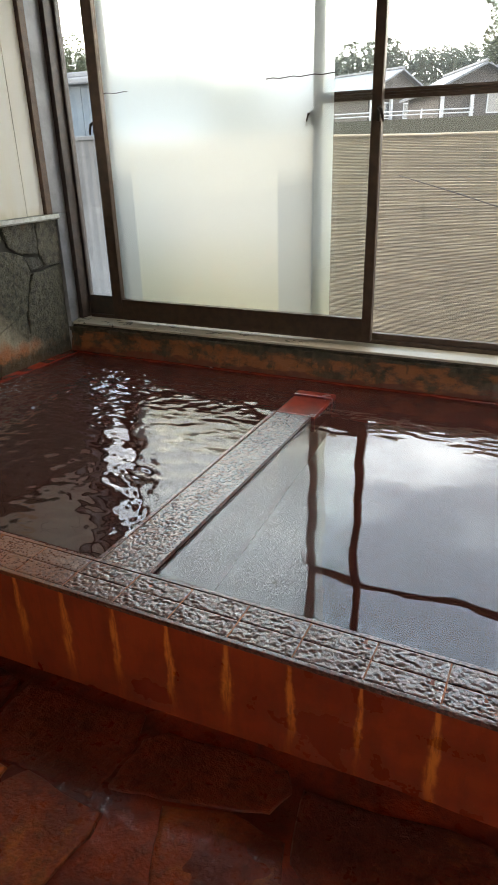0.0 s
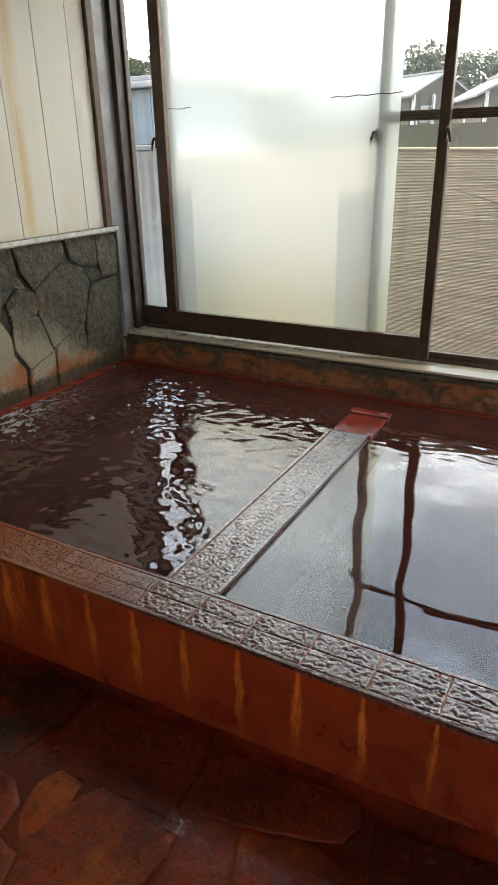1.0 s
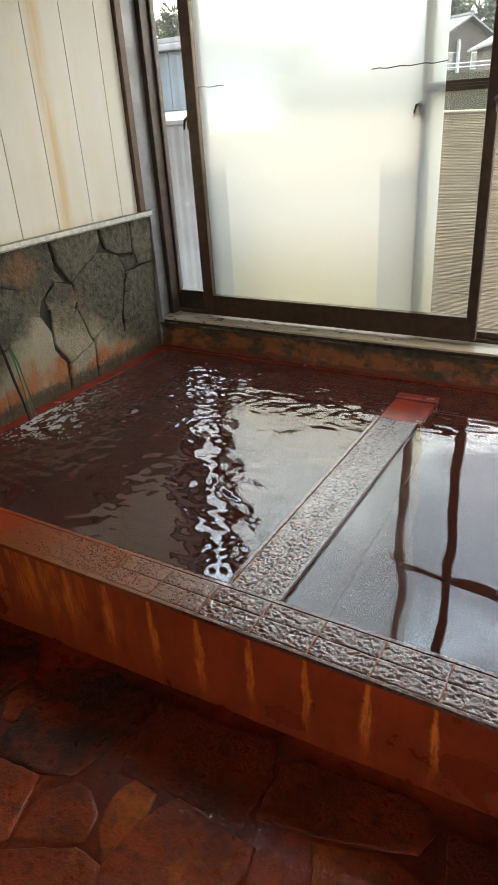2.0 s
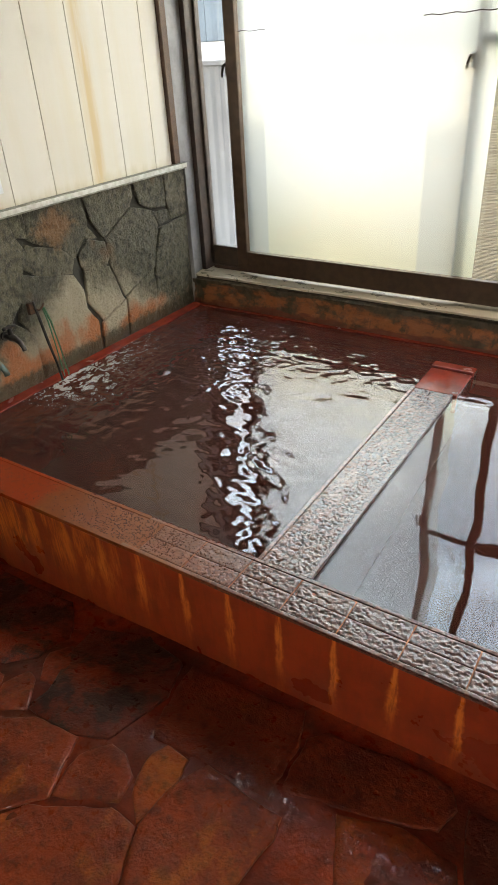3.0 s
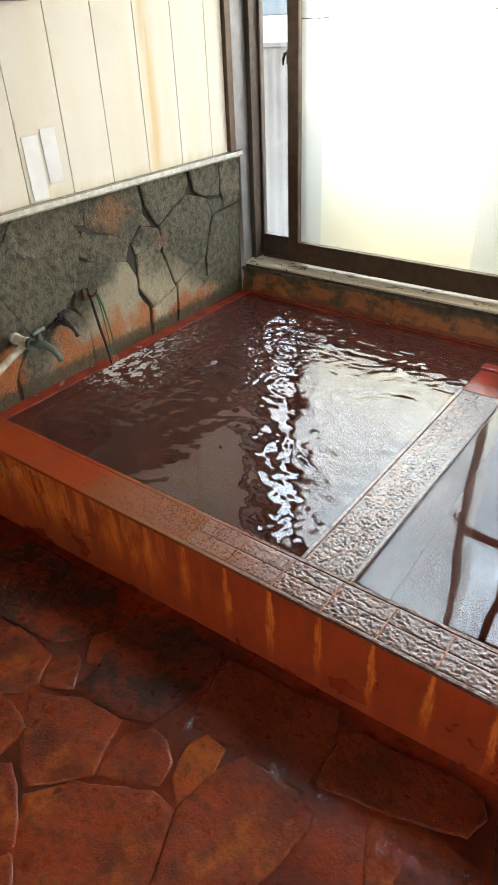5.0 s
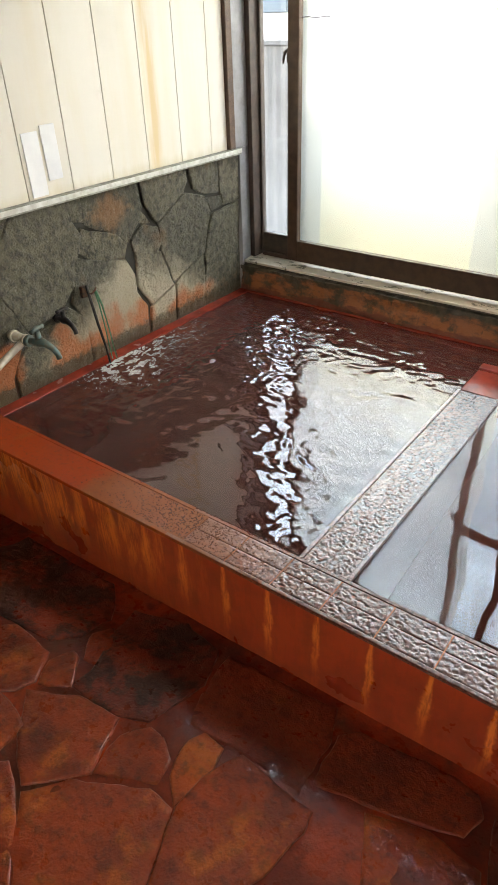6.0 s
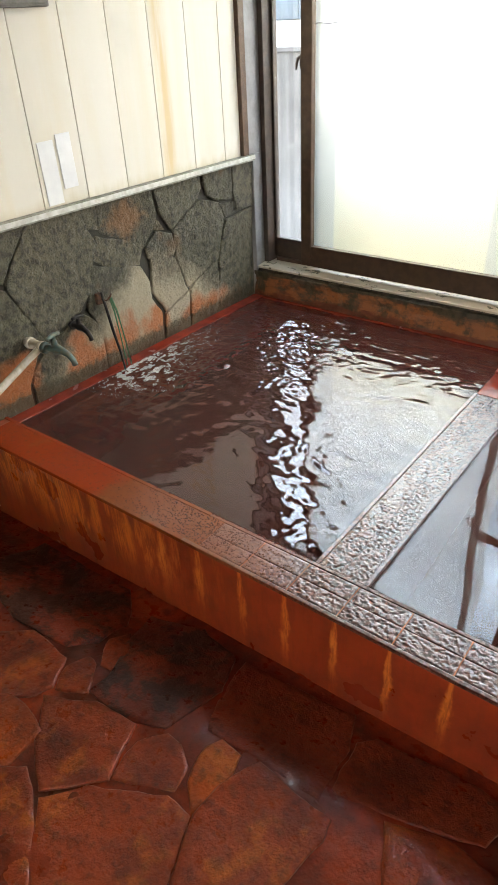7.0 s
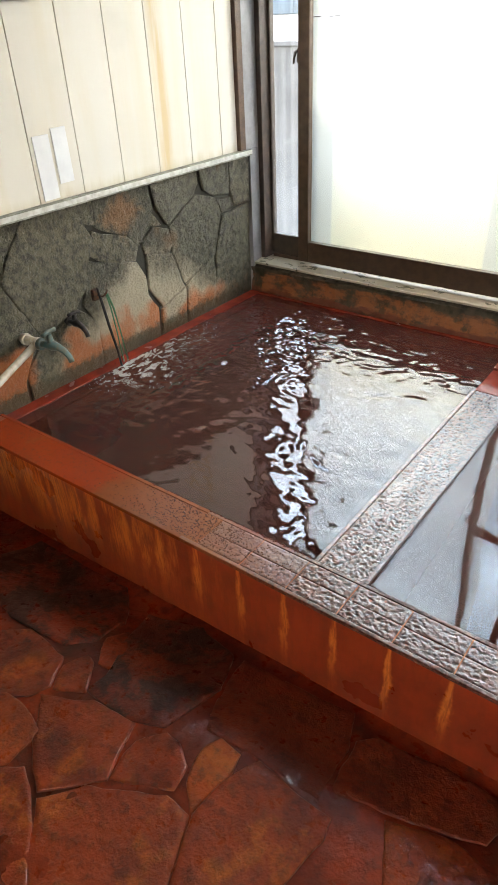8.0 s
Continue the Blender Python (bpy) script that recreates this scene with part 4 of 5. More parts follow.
gx = [-300, -160, -90, -60, -40, -25, -15, -8, -3, 0, 3, 8, 15, 25, 40, 60, 120, 300]
gy = [-300, -100, -30, -8, -5.6, 0.13, 1, 2, 4, 6, 8, 10, 12, 14, 16, 18, 20, 22, 24, 26, 28, 30, 40, 60, 100, 200, 400]
me = bpy.data.meshes.new("ground")
gv = [(x, y, land(x, y) - (0.5 if -6 < y < 0.1 and -1 < x < 5 else 0)) for y in gy for x in gx]
n = len(gx)
me.from_pydata(gv, [], [(j * n + i, j * n + i + 1, (j + 1) * n + i + 1, (j + 1) * n + i) for j in range(len(gy) - 1) for i in range(n - 1)])
me.materials.append(GRASS)
tagged(new("ground", me), "rough grass bank rising behind the bath house", "ground", kind="structure")

# reed screen on posts
screen = tagged(empty("reed_screen", (0, 1.75, -0.15)), "weathered reed screen fence outside the window", "fence")
rng = random.Random(11)
vs, fs = [], []
for r in range(150):
    z = 0.03 + r * 0.0089
    x0, x1 = -0.80 + rng.uniform(-0.03, 0.03), 5.6
    cols = 14
    base = len(vs)
    for c in range(cols + 1):
        xx = x0 + (x1 - x0) * c / cols
        sag = 0.010 * math.sin(xx * 1.7 + 0.6) * (r / 150) + noise.noise((xx * 0.9, r * 0.9, 0)) * 0.0022
        rad = 0.0036 + 0.0016 * noise.noise((xx * 3, r * 1.7, 5))
        for a, b in ((-1, 0), (0, 1), (1, 0), (0, -1)):
            vs.append((xx, rad * a + 0.004 * noise.noise((xx, r * 0.7, 9)), z + sag + rad * b))
    for c in range(cols):
        for k in range(4):
            fs.append((base + c * 4 + k, base + c * 4 + (k + 1) % 4, base + (c + 1) * 4 + (k + 1) % 4, base + (c + 1) * 4 + k))
me = bpy.data.meshes.new("reeds")
me.from_pydata(vs, [], fs)
me.materials.append(REED)
reeds = new("reeds", me)
reeds.parent = screen
reeds["kind"] = "stuff"
part("backing_board", boxed(-0.78, 5.6, 0.012, 0.03, 0.0, 1.335), REED, screen)
for x in (-0.2, 1.3, 2.8, 4.3):
    part("post", boxed(x, x + 0.05, 0.032, 0.08, -0.1, 1.34, 0.004), BARK, screen)
bm = bmesh.new()
tube(bm, [(-0.80 + 0.25 * i, -0.004, 1.366 + 0.010 * math.sin(i * 0.55 - 0.8)) for i in range(26)], 0.011, 8)
part("top_cane", bm, REED, screen)

stay = tagged(empty("stay_wire", (1.3, 1.66, 0.98)), "thin dark wire slanting across the reed screen", "wire")
bm = bmesh.new()
tube(bm, [(0, 0, 0), (0.35, 0, -0.10), (0.9, 0.01, -0.27), (1.6, 0.02, -0.52), (2.4, 0.03, -1.1)], 0.003, 6)
part("strand", bm, DARK, stay)

# grey corrugated fence further along
panel_fence = tagged(empty("sheet_fence", (0, 1.3, -0.15)), "grey corrugated sheet fence outside the window", "fence")
for kk in range(6):
    x0 = -0.45 - 0.62 * (kk + 1)
    bm = bmesh.new()
    pa, pb = [], []
    for i in range(41):
        x = x0 + 0.60 * i / 40
        dy = 0.003 * math.sin(i * math.tau / 5)
        pa.append([bm.verts.new((x, dy, 0)), bm.verts.new((x, dy, 1.40))])
        pb.append([bm.verts.new((x, dy + 0.003, 0)), bm.verts.new((x, dy + 0.003, 1.40))])
    for i in range(40):
        bm.faces.new((pa[i][0], pa[i + 1][0], pa[i + 1][1], pa[i][1]))
        bm.faces.new((pb[i][0], pb[i][1], pb[i + 1][1], pb[i + 1][0]))
        bm.faces.new((pa[i][1], pa[i + 1][1], pb[i + 1][1], pb[i][1]))
    part("sheet", bm, FENCE, panel_fence)
part("top_rail", boxed(-4.2, -0.44, -0.016, 0.02, 1.392, 1.42, 0.003), FENCE, panel_fence)

# houses on the bank
def house(at, turn, w, length, wall_h, rise, roof_mat, label, windows):
    hs = tagged(empty("house", at), label, "house")
    bm = bmesh.new()
    pts = [(-w / 2, 0), (w / 2, 0), (w / 2, wall_h), (0, wall_h + rise), (-w / 2, wall_h)]
    a = [bm.verts.new((x, 0, z)) for x, z in pts]
    b = [bm.verts.new((x, length, z)) for x, z in pts]
    bm.faces.new(a)
    bm.faces.new(b[::-1])
    for i in range(5):
        bm.faces.new((a[i], b[i], b[(i + 1) % 5], a[(i + 1) % 5]))
    bmesh.ops.recalc_face_normals(bm, faces=bm.faces)
    part("wall", bm, HOUSEWALL, hs)
    part("plinth", boxed(-w / 2 - 0.04, w / 2 + 0.04, -0.05, length + 0.05, -0.3, 0.45), FENCE, hs)
    for s in (-1, 1):
        bm = bmesh.new()
        e, o = w / 2 + 0.55, 0.6
        zr, ze = wall_h + rise + 0.10, wall_h + 0.10 - 0.55 * rise / (w / 2)
        q = [(0, -o, zr), (s * e, -o, ze), (s * e, length + o, ze), (0, length + o, zr)]
        up = [bm.verts.new(p) for p in q]
        dn = [bm.verts.new((x, y, z - 0.14)) for x, y, z in q]
        bm.faces.new(up)
        bm.faces.new(dn[::-1])
        for i in range(4):
            bm.faces.new((up[i], dn[i], dn[(i + 1) % 4], up[(i + 1) % 4]))
        bmesh.ops.recalc_face_normals(bm, faces=bm.faces)
        part("roof", bm, roof_mat, hs)
    part("ridge_cap", boxed(-0.16, 0.16, -0.6, length + 0.6, wall_h + rise + 0.06, wall_h + rise + 0.22, 0.03), roof_mat, hs)
    for x, ww, z0, z1 in windows:
        wd = part("window", boxed(x, x + ww, -0.06, 0.02, z0, z1), WHITE, hs)
        part("pane", boxed(x + 0.08, x + ww - 0.08, -0.075, -0.0605, z0 + 0.08, z1 - 0.08), DARKGLASS, wd)
    for x in (-w / 2 + 0.05, 0.1 - w / 6):
        part("white_post", boxed(x, x + 0.2, -0.35, -0.15, 0.0, wall_h), WHITE, hs)
    hs.matrix_basis = Matrix.Translation(at) @ pose(0, 0, 0, 0, 0, turn)
    return hs


house((-4.3, 45, 2.3), 26, 5.4, 8.5, 2.2, 1.25, ROOF, "small brown house with a pale sheet roof", [(0.3, 1.0, 0.7, 1.9), (1.5, 0.7, 0.7, 1.9)])
house((-12.5, 56, 2.3), 62, 6.5, 9.0, 3.0, 1.5, ROOF, "brown house with a grey roof behind trees", [(-2.0, 1.2, 1.0, 2.2), (0.8, 1.2, 1.0, 2.2)])

shed = tagged(empty("shed", (-7.6, 8.0, -0.1)), "low shed with blue-grey sheet walls over a white base", "shed")
part("base_wall", boxed(-3.2, 3.0, 0.0, 3.0, 0.0, 1.50, 0.01), WHITE, shed)
for i in range(12):
    x = -3.2 + 0.5167 * i
    part("wall_sheet", boxed(x + 0.004, x + 0.5127, -0.02, 3.0, 1.504, 2.42, 0.008), BLUEWALL, shed)
part("gutter", boxed(-3.4, 3.2, -0.16, -0.03, 2.424, 2.54, 0.03), ROOF, shed)
part("roof", boxed(-3.4, 3.2, -0.12, 3.2, 2.544, 2.62, 0.01), ROOF, shed)

rail = tagged(empty("guard_rail", (0, 36, 2.3)), "white road guard rail on top of the bank", "guard rail")
for z in (0.48, 0.66):
    bm = bmesh.new()
    tube(bm, [(-34, 4, z), (-9.0, 0.8, z), (-3.4, 0.0, z - 0.05)], 0.035, 8)
    part("beam", bm, WHITE, rail)
for i in range(12):
    t = i / 11
    part("post", boxed(-3.5 - 29 * t - 0.035, -3.5 - 29 * t + 0.035, 3.6 * t - 0.035, 3.6 * t + 0.035, -0.3, 0.72), WHITE, rail)


def leaf_cloud(rng, clumps, per, spread, size):
    """Many small leaf faces round a set of clump centres."""
    vs, fs = [], []
    for cx, cy, cz, cr in clumps:
        for _ in range(per):
            d = Vector((rng.gauss(0, 1), rng.gauss(0, 1), rng.gauss(0, 1))).normalized() * cr * rng.uniform(0.55, 1.0) ** 0.5 * spread
            c = Vector((cx, cy, cz)) + d
            a = Vector((rng.uniform(-1, 1), rng.uniform(-1, 1), rng.uniform(-0.6, 0.6))).normalized()
            b = a.orthogonal().normalized()
            s = size * rng.uniform(0.6, 1.4)
            k = len(vs)
            vs += [c + a * s, c + b * s * 0.5, c - a * s, c - b * s * 0.5]
            fs.append((k, k + 1, k + 2, k + 3))
    return vs, fs


def tree(at, height, crown_r, seed, per=220, conifer=False):
    rng = random.Random(seed)
    tr = tagged(empty("tree", at), "dark evergreen tree with a dense crown" if conifer else "broad tree with a ragged green crown", "tree", "trees on the bank")
    bm = bmesh.new()
    tube(bm, [(0, 0, -0.3), (0.05, 0, height * 0.3), (-0.05, 0.05, height * 0.6), (0, 0, height * 0.92)], [0.035 * height, 0.028 * height, 0.016 * height, 0.004 * height], 10)
    part("trunk", bm, BARK, tr)
    clumps = []
    for i in range(26):
        z = height * rng.uniform(0.28, 1.0)
        k = (1.08 - z / height) if conifer else math.sin(math.pi * min(1, max(0.05, (z / height - 0.2) / 0.85)))
        th, r = rng.uniform(0, math.tau), crown_r * k * rng.uniform(0.35, 0.95)
        clumps.append((r * math.cos(th), r * math.sin(th), z, crown_r * rng.uniform(0.22, 0.38)))
        if i < 8:
            bm = bmesh.new()
            tube(bm, [(0, 0, z * 0.75), (r * 0.5 * math.cos(th), r * 0.5 * math.sin(th), z * 0.88), (r * math.cos(th), r * math.sin(th), z)], [0.011 * height, 0.007 * height, 0.003 * height], 6)
            part("limb", bm, BARK, tr)
    vs, fs = leaf_cloud(rng, clumps, per, 1.15, 0.03 * crown_r + 0.01)
    me = bpy.data.meshes.new("crown")
    me.from_pydata(vs, [], fs)
    me.materials.append(LEAF)
    cr = new("crown", me)
    cr.parent = tr
    return tr


tree((-1.2, 36, 2.3), 7.6, 2.6, 3, 900)
tree((-27, 24, 1.7), 5.0, 2.2, 4, 500)
tree((-22, 27, 2.0), 4.2, 1.8, 6, 500)
tree((-31, 30, 2.2), 6.0, 2.4, 8, 500)

# far woods along the skyline
rng = random.Random(21)
clumps = []
for i in range(430):
    x = -95 + 130 * i / 430 + rng.uniform(-1, 1)
    top = 11.0 + 1.6 * noise.noise((x * 0.06, 0, 0)) + (2.5 if x < -40 else 0) + rng.uniform(-0.8, 0.5)
    y = 82 + rng.uniform(-3, 4)
    z = 2.3
    while z < top:
        clumps.append((x + rng.uniform(-0.5, 0.5), y, z, 0.9 + 0.35 * (top - z) / top))
        z += 1.3
vs, fs = leaf_cloud(rng, clumps, 80, 1.15, 0.22)
me = bpy.data.meshes.new("far_woods")
me.from_pydata(vs, [], fs)
me.materials.append(WOODS)
tagged(new("far_woods", me), "distant dark wooded skyline", "woods", kind="stuff")

# ---- pieces of the wall, the rim and the floor ----
def wall_stone(seed, *corners):
    """A stone of the masonry, by its corners along the wall and upwards."""
    rg = random.Random(seed)
    out = ragged(list(corners), -0.0050 + rg.uniform(0.0, 0.004), 0.012, 0.018)
    out = [(min(u, -0.0795), min(v, 0.8565)) for u, v in out]
    cu, cv = sum(p[0] for p in out) / len(out), sum(p[1] for p in out) / len(out)
    a, b, proud = rg.uniform(-0.02, 0.02), rg.uniform(-0.02, 0.02), rg.uniform(0.013, 0.019)
    bm = slab_piece(out, lambda u, v, h: (-0.012 + h + (a * (u - cu) + b * (v - cv) if h > 0 else 0), u, v), proud, 0.0035, 0.0042, seed * 3.7, (0.12, 0.3, 0.5, 0.75))
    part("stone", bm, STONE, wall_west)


wall_stone(1, (-1.06, 0.86), (-0.78, 0.86), (-0.76, 0.76), (-0.78, 0.70), (-0.85, 0.625), (-0.92, 0.68), (-1.065, 0.755))
wall_stone(2, (-1.15, 0.86), (-1.065, 0.86), (-1.07, 0.76), (-1.12, 0.77))
wall_stone(3, (-1.39, 0.86), (-1.155, 0.86), (-1.125, 0.77), (-1.09, 0.71), (-1.13, 0.64), (-1.17, 0.54), (-1.23, 0.48), (-1.41, 0.42), (-1.48, 0.55), (-1.52, 0.66))
wall_stone(4, (-1.62, 0.86), (-1.40, 0.86), (-1.525, 0.68), (-1.62, 0.72))
wall_stone(5, (-1.62, 0.71), (-1.53, 0.655), (-1.49, 0.55), (-1.42, 0.42), (-1.47, 0.38), (-1.53, 0.28), (-1.54, 0.12), (-1.70, 0.12))
wall_stone(6, (-1.13, 0.655), (-1.085, 0.74), (-0.93, 0.685), (-0.86, 0.625), (-0.88, 0.565), (-1.04, 0.60))
wall_stone(7, (-1.14, 0.63), (-0.875, 0.555), (-0.84, 0.48), (-0.835, 0.40), (-0.785, 0.32), (-0.79, 0.12), (-1.14, 0.12), (-1.145, 0.37), (-1.195, 0.465), (-1.165, 0.54))
wall_stone(8, (-0.83, 0.63), (-0.76, 0.68), (-0.68, 0.65), (-0.665, 0.58), (-0.69, 0.545), (-0.82, 0.58))
wall_stone(9, (-0.765, 0.86), (-0.46, 0.86), (-0.45, 0.80), (-0.48, 0.76), (-0.68, 0.67), (-0.735, 0.75))
wall_stone(10, (-0.77, 0.75), (-0.72, 0.68), (-0.775, 0.69))
wall_stone(11, (-0.815, 0.575), (-0.67, 0.535), (-0.605, 0.375), (-0.755, 0.315), (-0.825, 0.43))
wall_stone(12, (-0.665, 0.66), (-0.47, 0.75), (-0.34, 0.715), (-0.305, 0.63), (-0.365, 0.455), (-0.59, 0.385), (-0.66, 0.55))
wall_stone(13, (-0.44, 0.86), (-0.235, 0.86), (-0.24, 0.72), (-0.34, 0.73), (-0.41, 0.76))
wall_stone(14, (-0.225, 0.86), (-0.079, 0.86), (-0.079, 0.645), (-0.205, 0.65), (-0.23, 0.73))
wall_stone(15, (-0.295, 0.62), (-0.079, 0.635), (-0.079, 0.12), (-0.38, 0.12), (-0.385, 0.25), (-0.36, 0.45))
wall_stone(16, (-0.58, 0.375), (-0.375, 0.45), (-0.39, 0.12), (-0.60, 0.12))
wall_stone(17, (-0.76, 0.30), (-0.60, 0.37), (-0.61, 0.12), (-0.78, 0.12))
wall_stone(18, (-0.33, 0.705), (-0.225, 0.695), (-0.20, 0.655), (-0.295, 0.635))
wall_stone(19, (-1.405, 0.405), (-1.23, 0.47), (-1.15, 0.38), (-1.15, 0.12), (-1.52, 0.12), (-1.50, 0.32))
rng = random.Random(7)
WALL_SITES = []
y = -1.78
while y > ROOM_Y:
    for z in (0.02, 0.22, 0.42, 0.62, 0.80):
        WALL_SITES.append((y + rng.uniform(-0.07, 0.07), z + rng.uniform(-0.07, 0.07)))
    y -= 0.24
for poly in cells(WALL_SITES, ROOM_Y, -1.71, 0.0, 0.8575, 0.0035):
    wall_stone(20 + rng.random(), *poly)


def tile_mesh(name, lx, ly, rough, seed, material, drop=0.0014, na=7, nb=4):
    """A rim tile with a split-face top."""
    bm = bmesh.new()
    top = []

    def pit(u, v):
        h = noise.noise((u * 78, v * 105, seed * 3.1)) + 0.7 * noise.noise((u * 185, v * 200, seed * 5.7 + 2))
        worn_flat = 0.35 + 0.65 * max(0.0, min(1.0, 0.5 + 1.6 * noise.noise((u * 26, v * 30, seed + 0.5))))
        return rough * worn_flat * max(-1.2, min(0.40, 2.4 * h))

    for j in range(nb + 1):
        row = []
        for i in range(na + 1):
            u, v = i / na, j / nb
            border = i in (0, na) or j in (0, nb)
            row.append(bm.verts.new((lx * (u - 0.5), ly * (v - 0.5), -drop if border else pit(u * lx, v * ly))))
        top.append(row)
    for j in range(nb):
        for i in range(na):
            bm.faces.new((top[j][i], top[j][i + 1], top[j + 1][i + 1], top[j + 1][i])).smooth = True
    loop = top[0] + [top[j][na] for j in range(1, nb + 1)] + top[nb][-2::-1] + [top[j][0] for j in range(nb - 1, 0, -1)]
    loop = [bm.verts.new(v.co) for v in loop]
    low = [bm.verts.new((v.co.x, v.co.y, -0.0115)) for v in loop]
    for k in range(len(loop)):
        bm.faces.new((loop[k], low[k], low[(k + 1) % len(low)], loop[(k + 1) % len(loop)]))
    bmesh.ops.recalc_face_normals(bm, faces=bm.faces)
    me = bpy.data.meshes.new(name)
    bm.to_mesh(me)
    bm.free()
    me.materials.append(material)
    return me


split = [tile_mesh("rim_tile", 0.1455, 0.0560, 0.0019, s, TILE, 0.0014, 60, 24) for s in range(6)]
worn = [tile_mesh("rim_tile", 0.1450, 0.0555, 0.0007, s + 30, TILE, 0.0010, 50, 20) for s in range(4)]
coated = [tile_mesh("rim_tile", 0.149, 0.07, 0.0003, s, COAT, 0.0001) for s in range(3)]
divs = [tile_mesh("rim_tile", 0.1603, 0.0664, 0.0018, s + 9, DIVTILE, 0.0007, 64, 28) for s in range(5)]
rng = random.Random(13)
for i in range(-11, 20):
    x = 1.6075 + 0.149 * i
    if x - 0.07 < 0 or x + 0.07 > ROOM_X:
        continue
    for j in range(2):
        smooth_end = x < 1.02
        yy = RIM_OUT + 0.035 + 0.07 * j if smooth_end else RIM_OUT + 0.041 + 0.058 * j
        ob = new("rim_tile", rng.choice(coated if smooth_end else worn if x < 1.35 else split))
        ob.parent = rim
        ob.matrix_basis = Matrix.Translation((x, yy, RIM_Z + (0 if smooth_end else rng.uniform(-0.0006, 0.0006)))) @ pose(0, 0, 0, 0 if smooth_end else rng.uniform(-0.3, 0.3), 0 if smooth_end else rng.uniform(-0.3, 0.3), 180 * rng.randint(0, 1))
for x0, x1 in ((DIV_L, DIV_L + 0.0125), (DIV_R - 0.0125, DIV_R)):
    part("edge_strip", boxed(x0, x1, RIM_IN + 0.0005, -0.536, RIM_Z - 0.013, RIM_Z - 0.0005, 0.002), DIVTILE, divider, "raised wet edge of the divider")
for i in range(7):
    yy = RIM_IN + 0.0805 + 0.161 * i
    for j in range(2):
        xx = DIV_L + 0.0465 + 0.067 * j
        ob = new("rim_tile", rng.choice(divs))
        ob.parent = divider
        ob.matrix_basis = Matrix.Translation((xx, yy, RIM_Z - 0.0025 - 0.0006 * i)) @ pose(0, 0, 0, rng.uniform(-0.3, 0.3), rng.uniform(-0.3, 0.3), 90 + 180 * rng.randint(0, 1))

def flagstone(seed, material, thick, *corners):
    """A floor stone, by its corners in plan."""
    rg = random.Random(seed)
    out = ragged(list(corners), -0.013 + rg.uniform(0, 0.006), 0.016, 0.016)
    out = [(min(max(u, 0.002), ROOM_X - 0.002), min(v, RIM_OUT - 0.004)) for u, v in out]
    cu, cv = sum(p[0] for p in out) / len(out), sum(p[1] for p in out) / len(out)
    a, b = rg.uniform(-0.015, 0.015), rg.uniform(0.0, 0.03)
    bm = slab_piece(out, lambda u, v, h: (u, v, floor_level(u, v) + h - 0.008 + (a * (u - cu) + b * (v - cv) if h > 0 else 0)), 0.008 + thick, 0.004, 0.0035, seed * 2.3, (0.1, 0.25, 0.45, 0.7))
    part("flagstone", bm, material, floor)


flagstone(1, FLAG_OCHRE, 0.008, (0.82, -2.40), (0.90, -2.34), (0.98, -2.35), (1.04, -2.36), (1.05, -2.44), (0.99, -2.49))
flagstone(2, FLAG, 0.008, (0.97, -2.29), (1.10, -2.23), (1.23, -2.22), (1.27, -2.34), (1.17, -2.44), (1.06, -2.37))
flagstone(3, FLAG_OCHRE, 0.007, (1.43, -2.24), (1.41, -2.15), (1.42, -2.11), (1.48, -2.12), (1.50, -2.21), (1.47, -2.28))
flagstone(4, FLAG, 0.011, (1.53, -2.11), (1.72, -2.13), (1.73, -2.18), (1.71, -2.28), (1.63, -2.40), (1.55, -2.43), (1.49, -2.29))
flagstone(5, FLAG, 0.005, (1.28, -2.33), (1.275, -2.24), (1.31, -2.18), (1.35, -2.19), (1.40, -2.22), (1.41, -2.27))
flagstone(6, FLAG, 0.004, (1.19, -2.455), (1.25, -2.38), (1.41, -2.295), (1.47, -2.30), (1.53, -2.43), (1.54, -2.54), (1.40, -2.64), (1.27, -2.54))
flagstone(7, FLAG, 0.004, (0.96, -2.54), (1.10, -2.43), (1.17, -2.47), (1.38, -2.65), (1.25, -2.73))
flagstone(8, FLAG, 0.006, (0.62, -2.29), (0.78, -2.18), (0.92, -2.18), (0.96, -2.26), (0.94, -2.30), (0.80, -2.40))
flagstone(9, FLAG, 0.006, (0.98, -2.25), (0.95, -2.19), (0.97, -2.14), (1.00, -2.15), (1.05, -2.21))
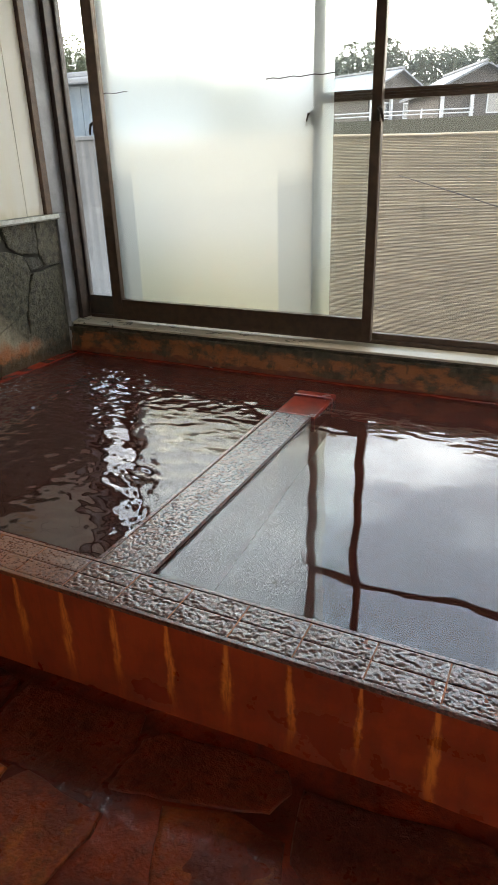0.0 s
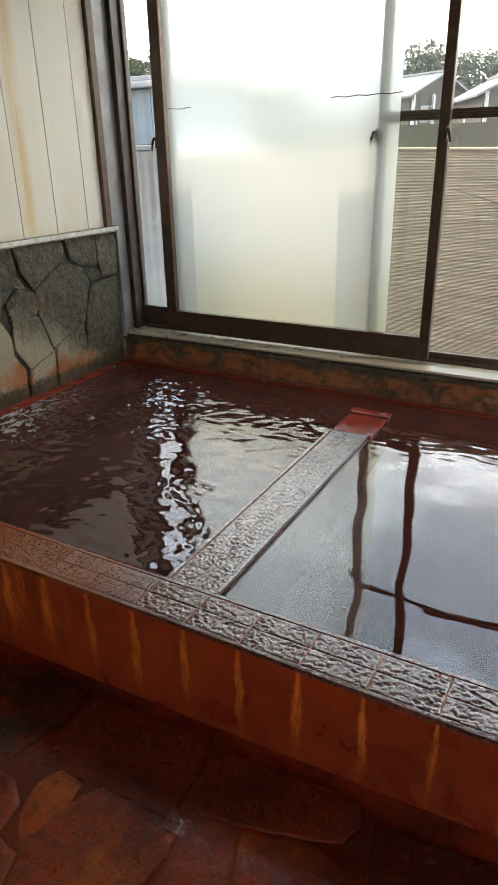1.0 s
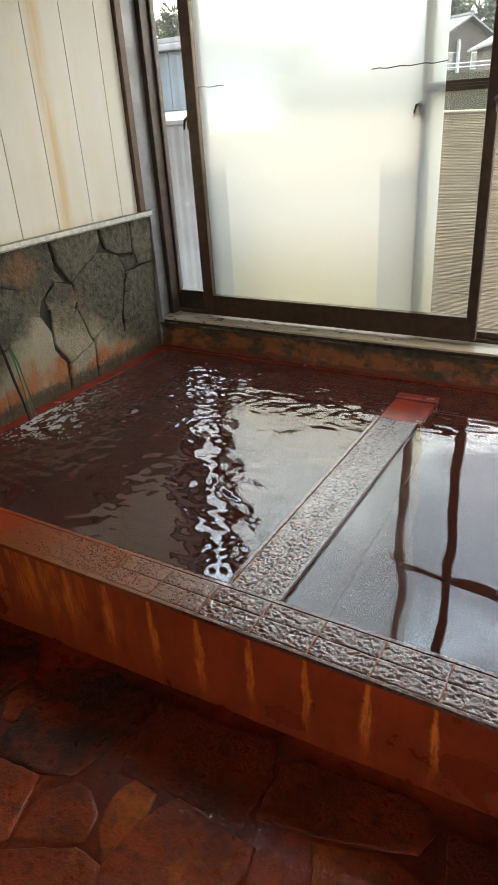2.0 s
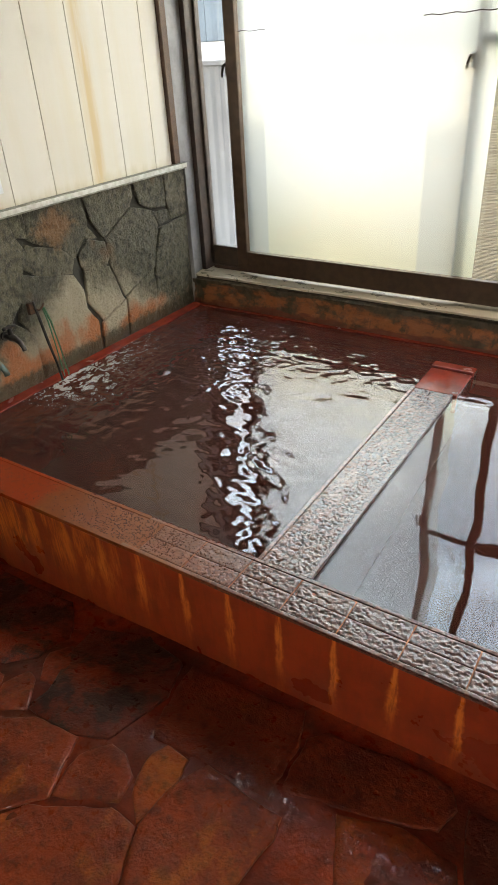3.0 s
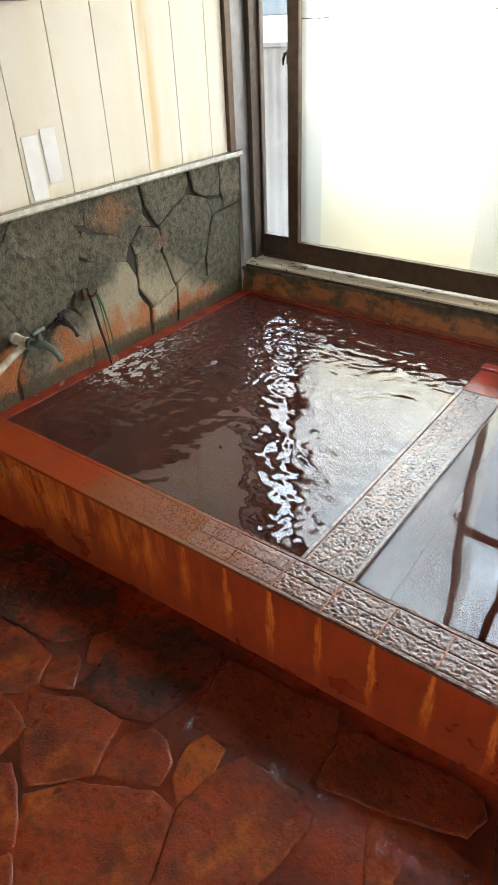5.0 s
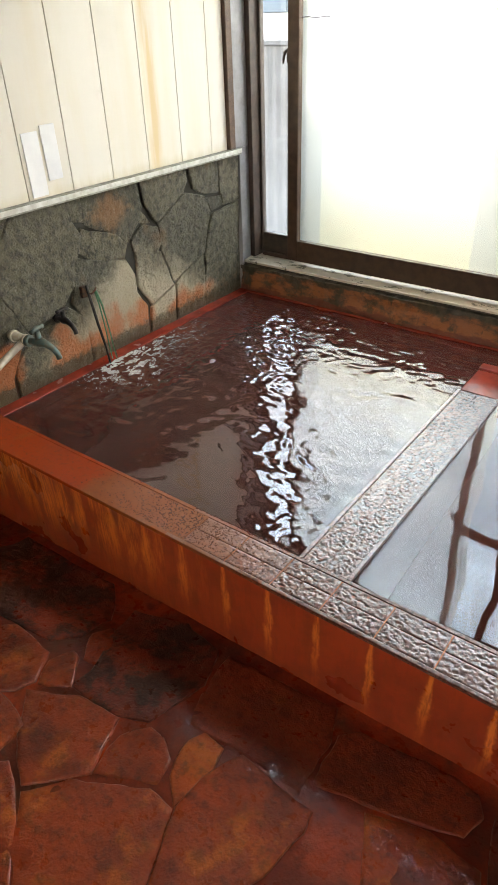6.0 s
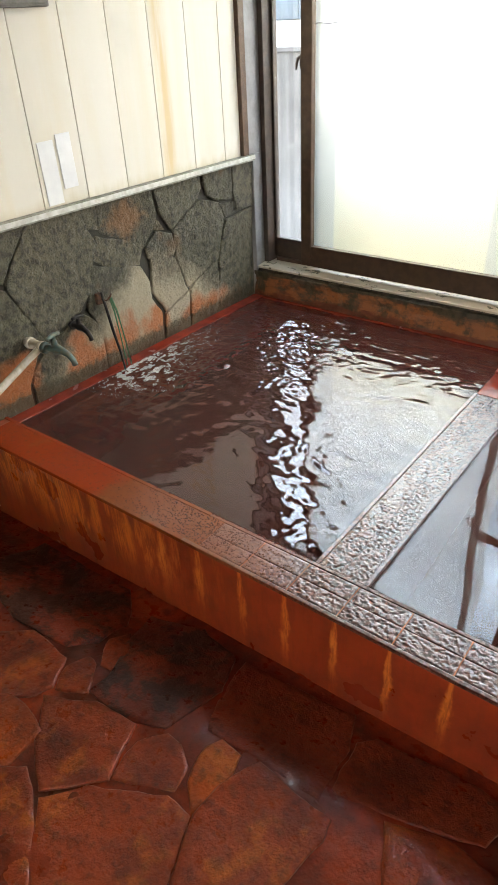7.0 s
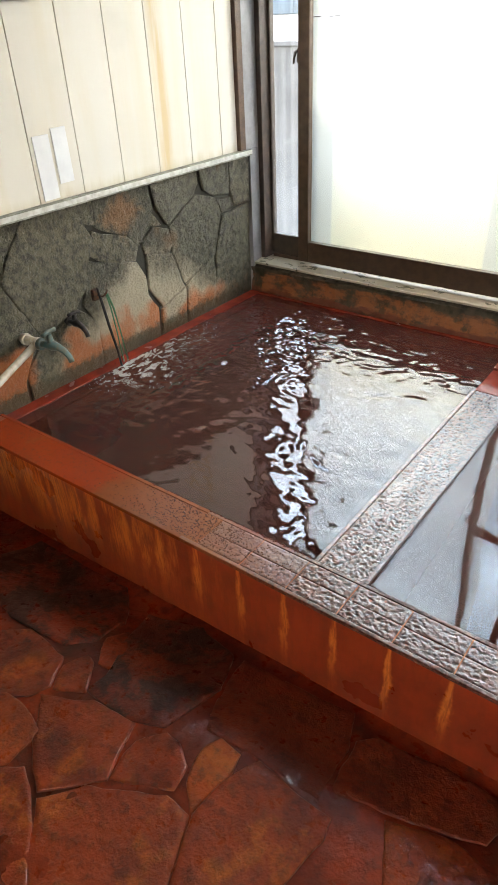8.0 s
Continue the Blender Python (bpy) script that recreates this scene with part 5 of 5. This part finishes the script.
flagstone(10, FLAG, 0.006, (1.01, -2.13), (0.96, -2.05), (0.97, -1.99), (1.02, -2.03), (1.05, -2.12))
flagstone(11, FLAG_DARK, 0.010, (1.06, -2.20), (1.065, -2.14), (0.94, -1.89), (1.12, -1.83), (1.26, -1.87), (1.30, -1.98), (1.28, -2.16), (1.20, -2.21))
flagstone(12, FLAG_DARK, 0.008, (0.37, -2.09), (0.35, -1.84), (0.78, -1.84), (0.91, -1.97), (0.93, -2.08), (0.89, -2.14), (0.78, -2.16), (0.69, -2.17))
flagstone(13, FLAG_BROWN, 0.004, (1.31, -1.93), (1.30, -1.86), (1.61, -1.84), (1.645, -1.93), (1.67, -2.09), (1.50, -2.085), (1.37, -2.10))
flagstone(14, FLAG_BROWN, 0.006, (1.67, -1.90), (1.70, -1.86), (1.99, -1.85), (2.02, -1.89), (2.00, -1.96), (1.93, -1.985), (1.81, -2.025), (1.70, -2.06))
flagstone(15, FLAG, 0.004, (1.82, -2.05), (1.94, -2.005), (2.06, -2.01), (2.09, -2.12), (1.92, -2.27))
flagstone(16, FLAG_BROWN, 0.005, (2.06, -1.88), (2.40, -1.86), (2.46, -2.02), (2.30, -2.14), (2.10, -2.04))
flagstone(17, FLAG, 0.005, (0.30, -2.32), (0.42, -2.14), (0.66, -2.21), (0.60, -2.28), (0.66, -2.42), (0.40, -2.50))
rng = random.Random(17)
FLOOR_SITES = []
gx0 = 0.12
while gx0 < ROOM_X:
    gy0 = ROOM_Y + 0.1
    while gy0 < -1.85:
        FLOOR_SITES.append((gx0 + rng.uniform(-0.1, 0.1), gy0 + rng.uniform(-0.1, 0.1)))
        gy0 += 0.27
    gx0 += 0.27
for poly in cells(FLOOR_SITES, 0.001, ROOM_X - 0.001, ROOM_Y + 0.001, RIM_OUT - 0.012, 0.005):
    # the stones near the bath are laid above
    if all(not (0.25 < u < 2.5 and v > -2.70) for u, v in poly):
        flagstone(20 + rng.random(), FLAG_DARK if rng.random() < 0.25 else FLAG, rng.uniform(0.002, 0.008), *poly)
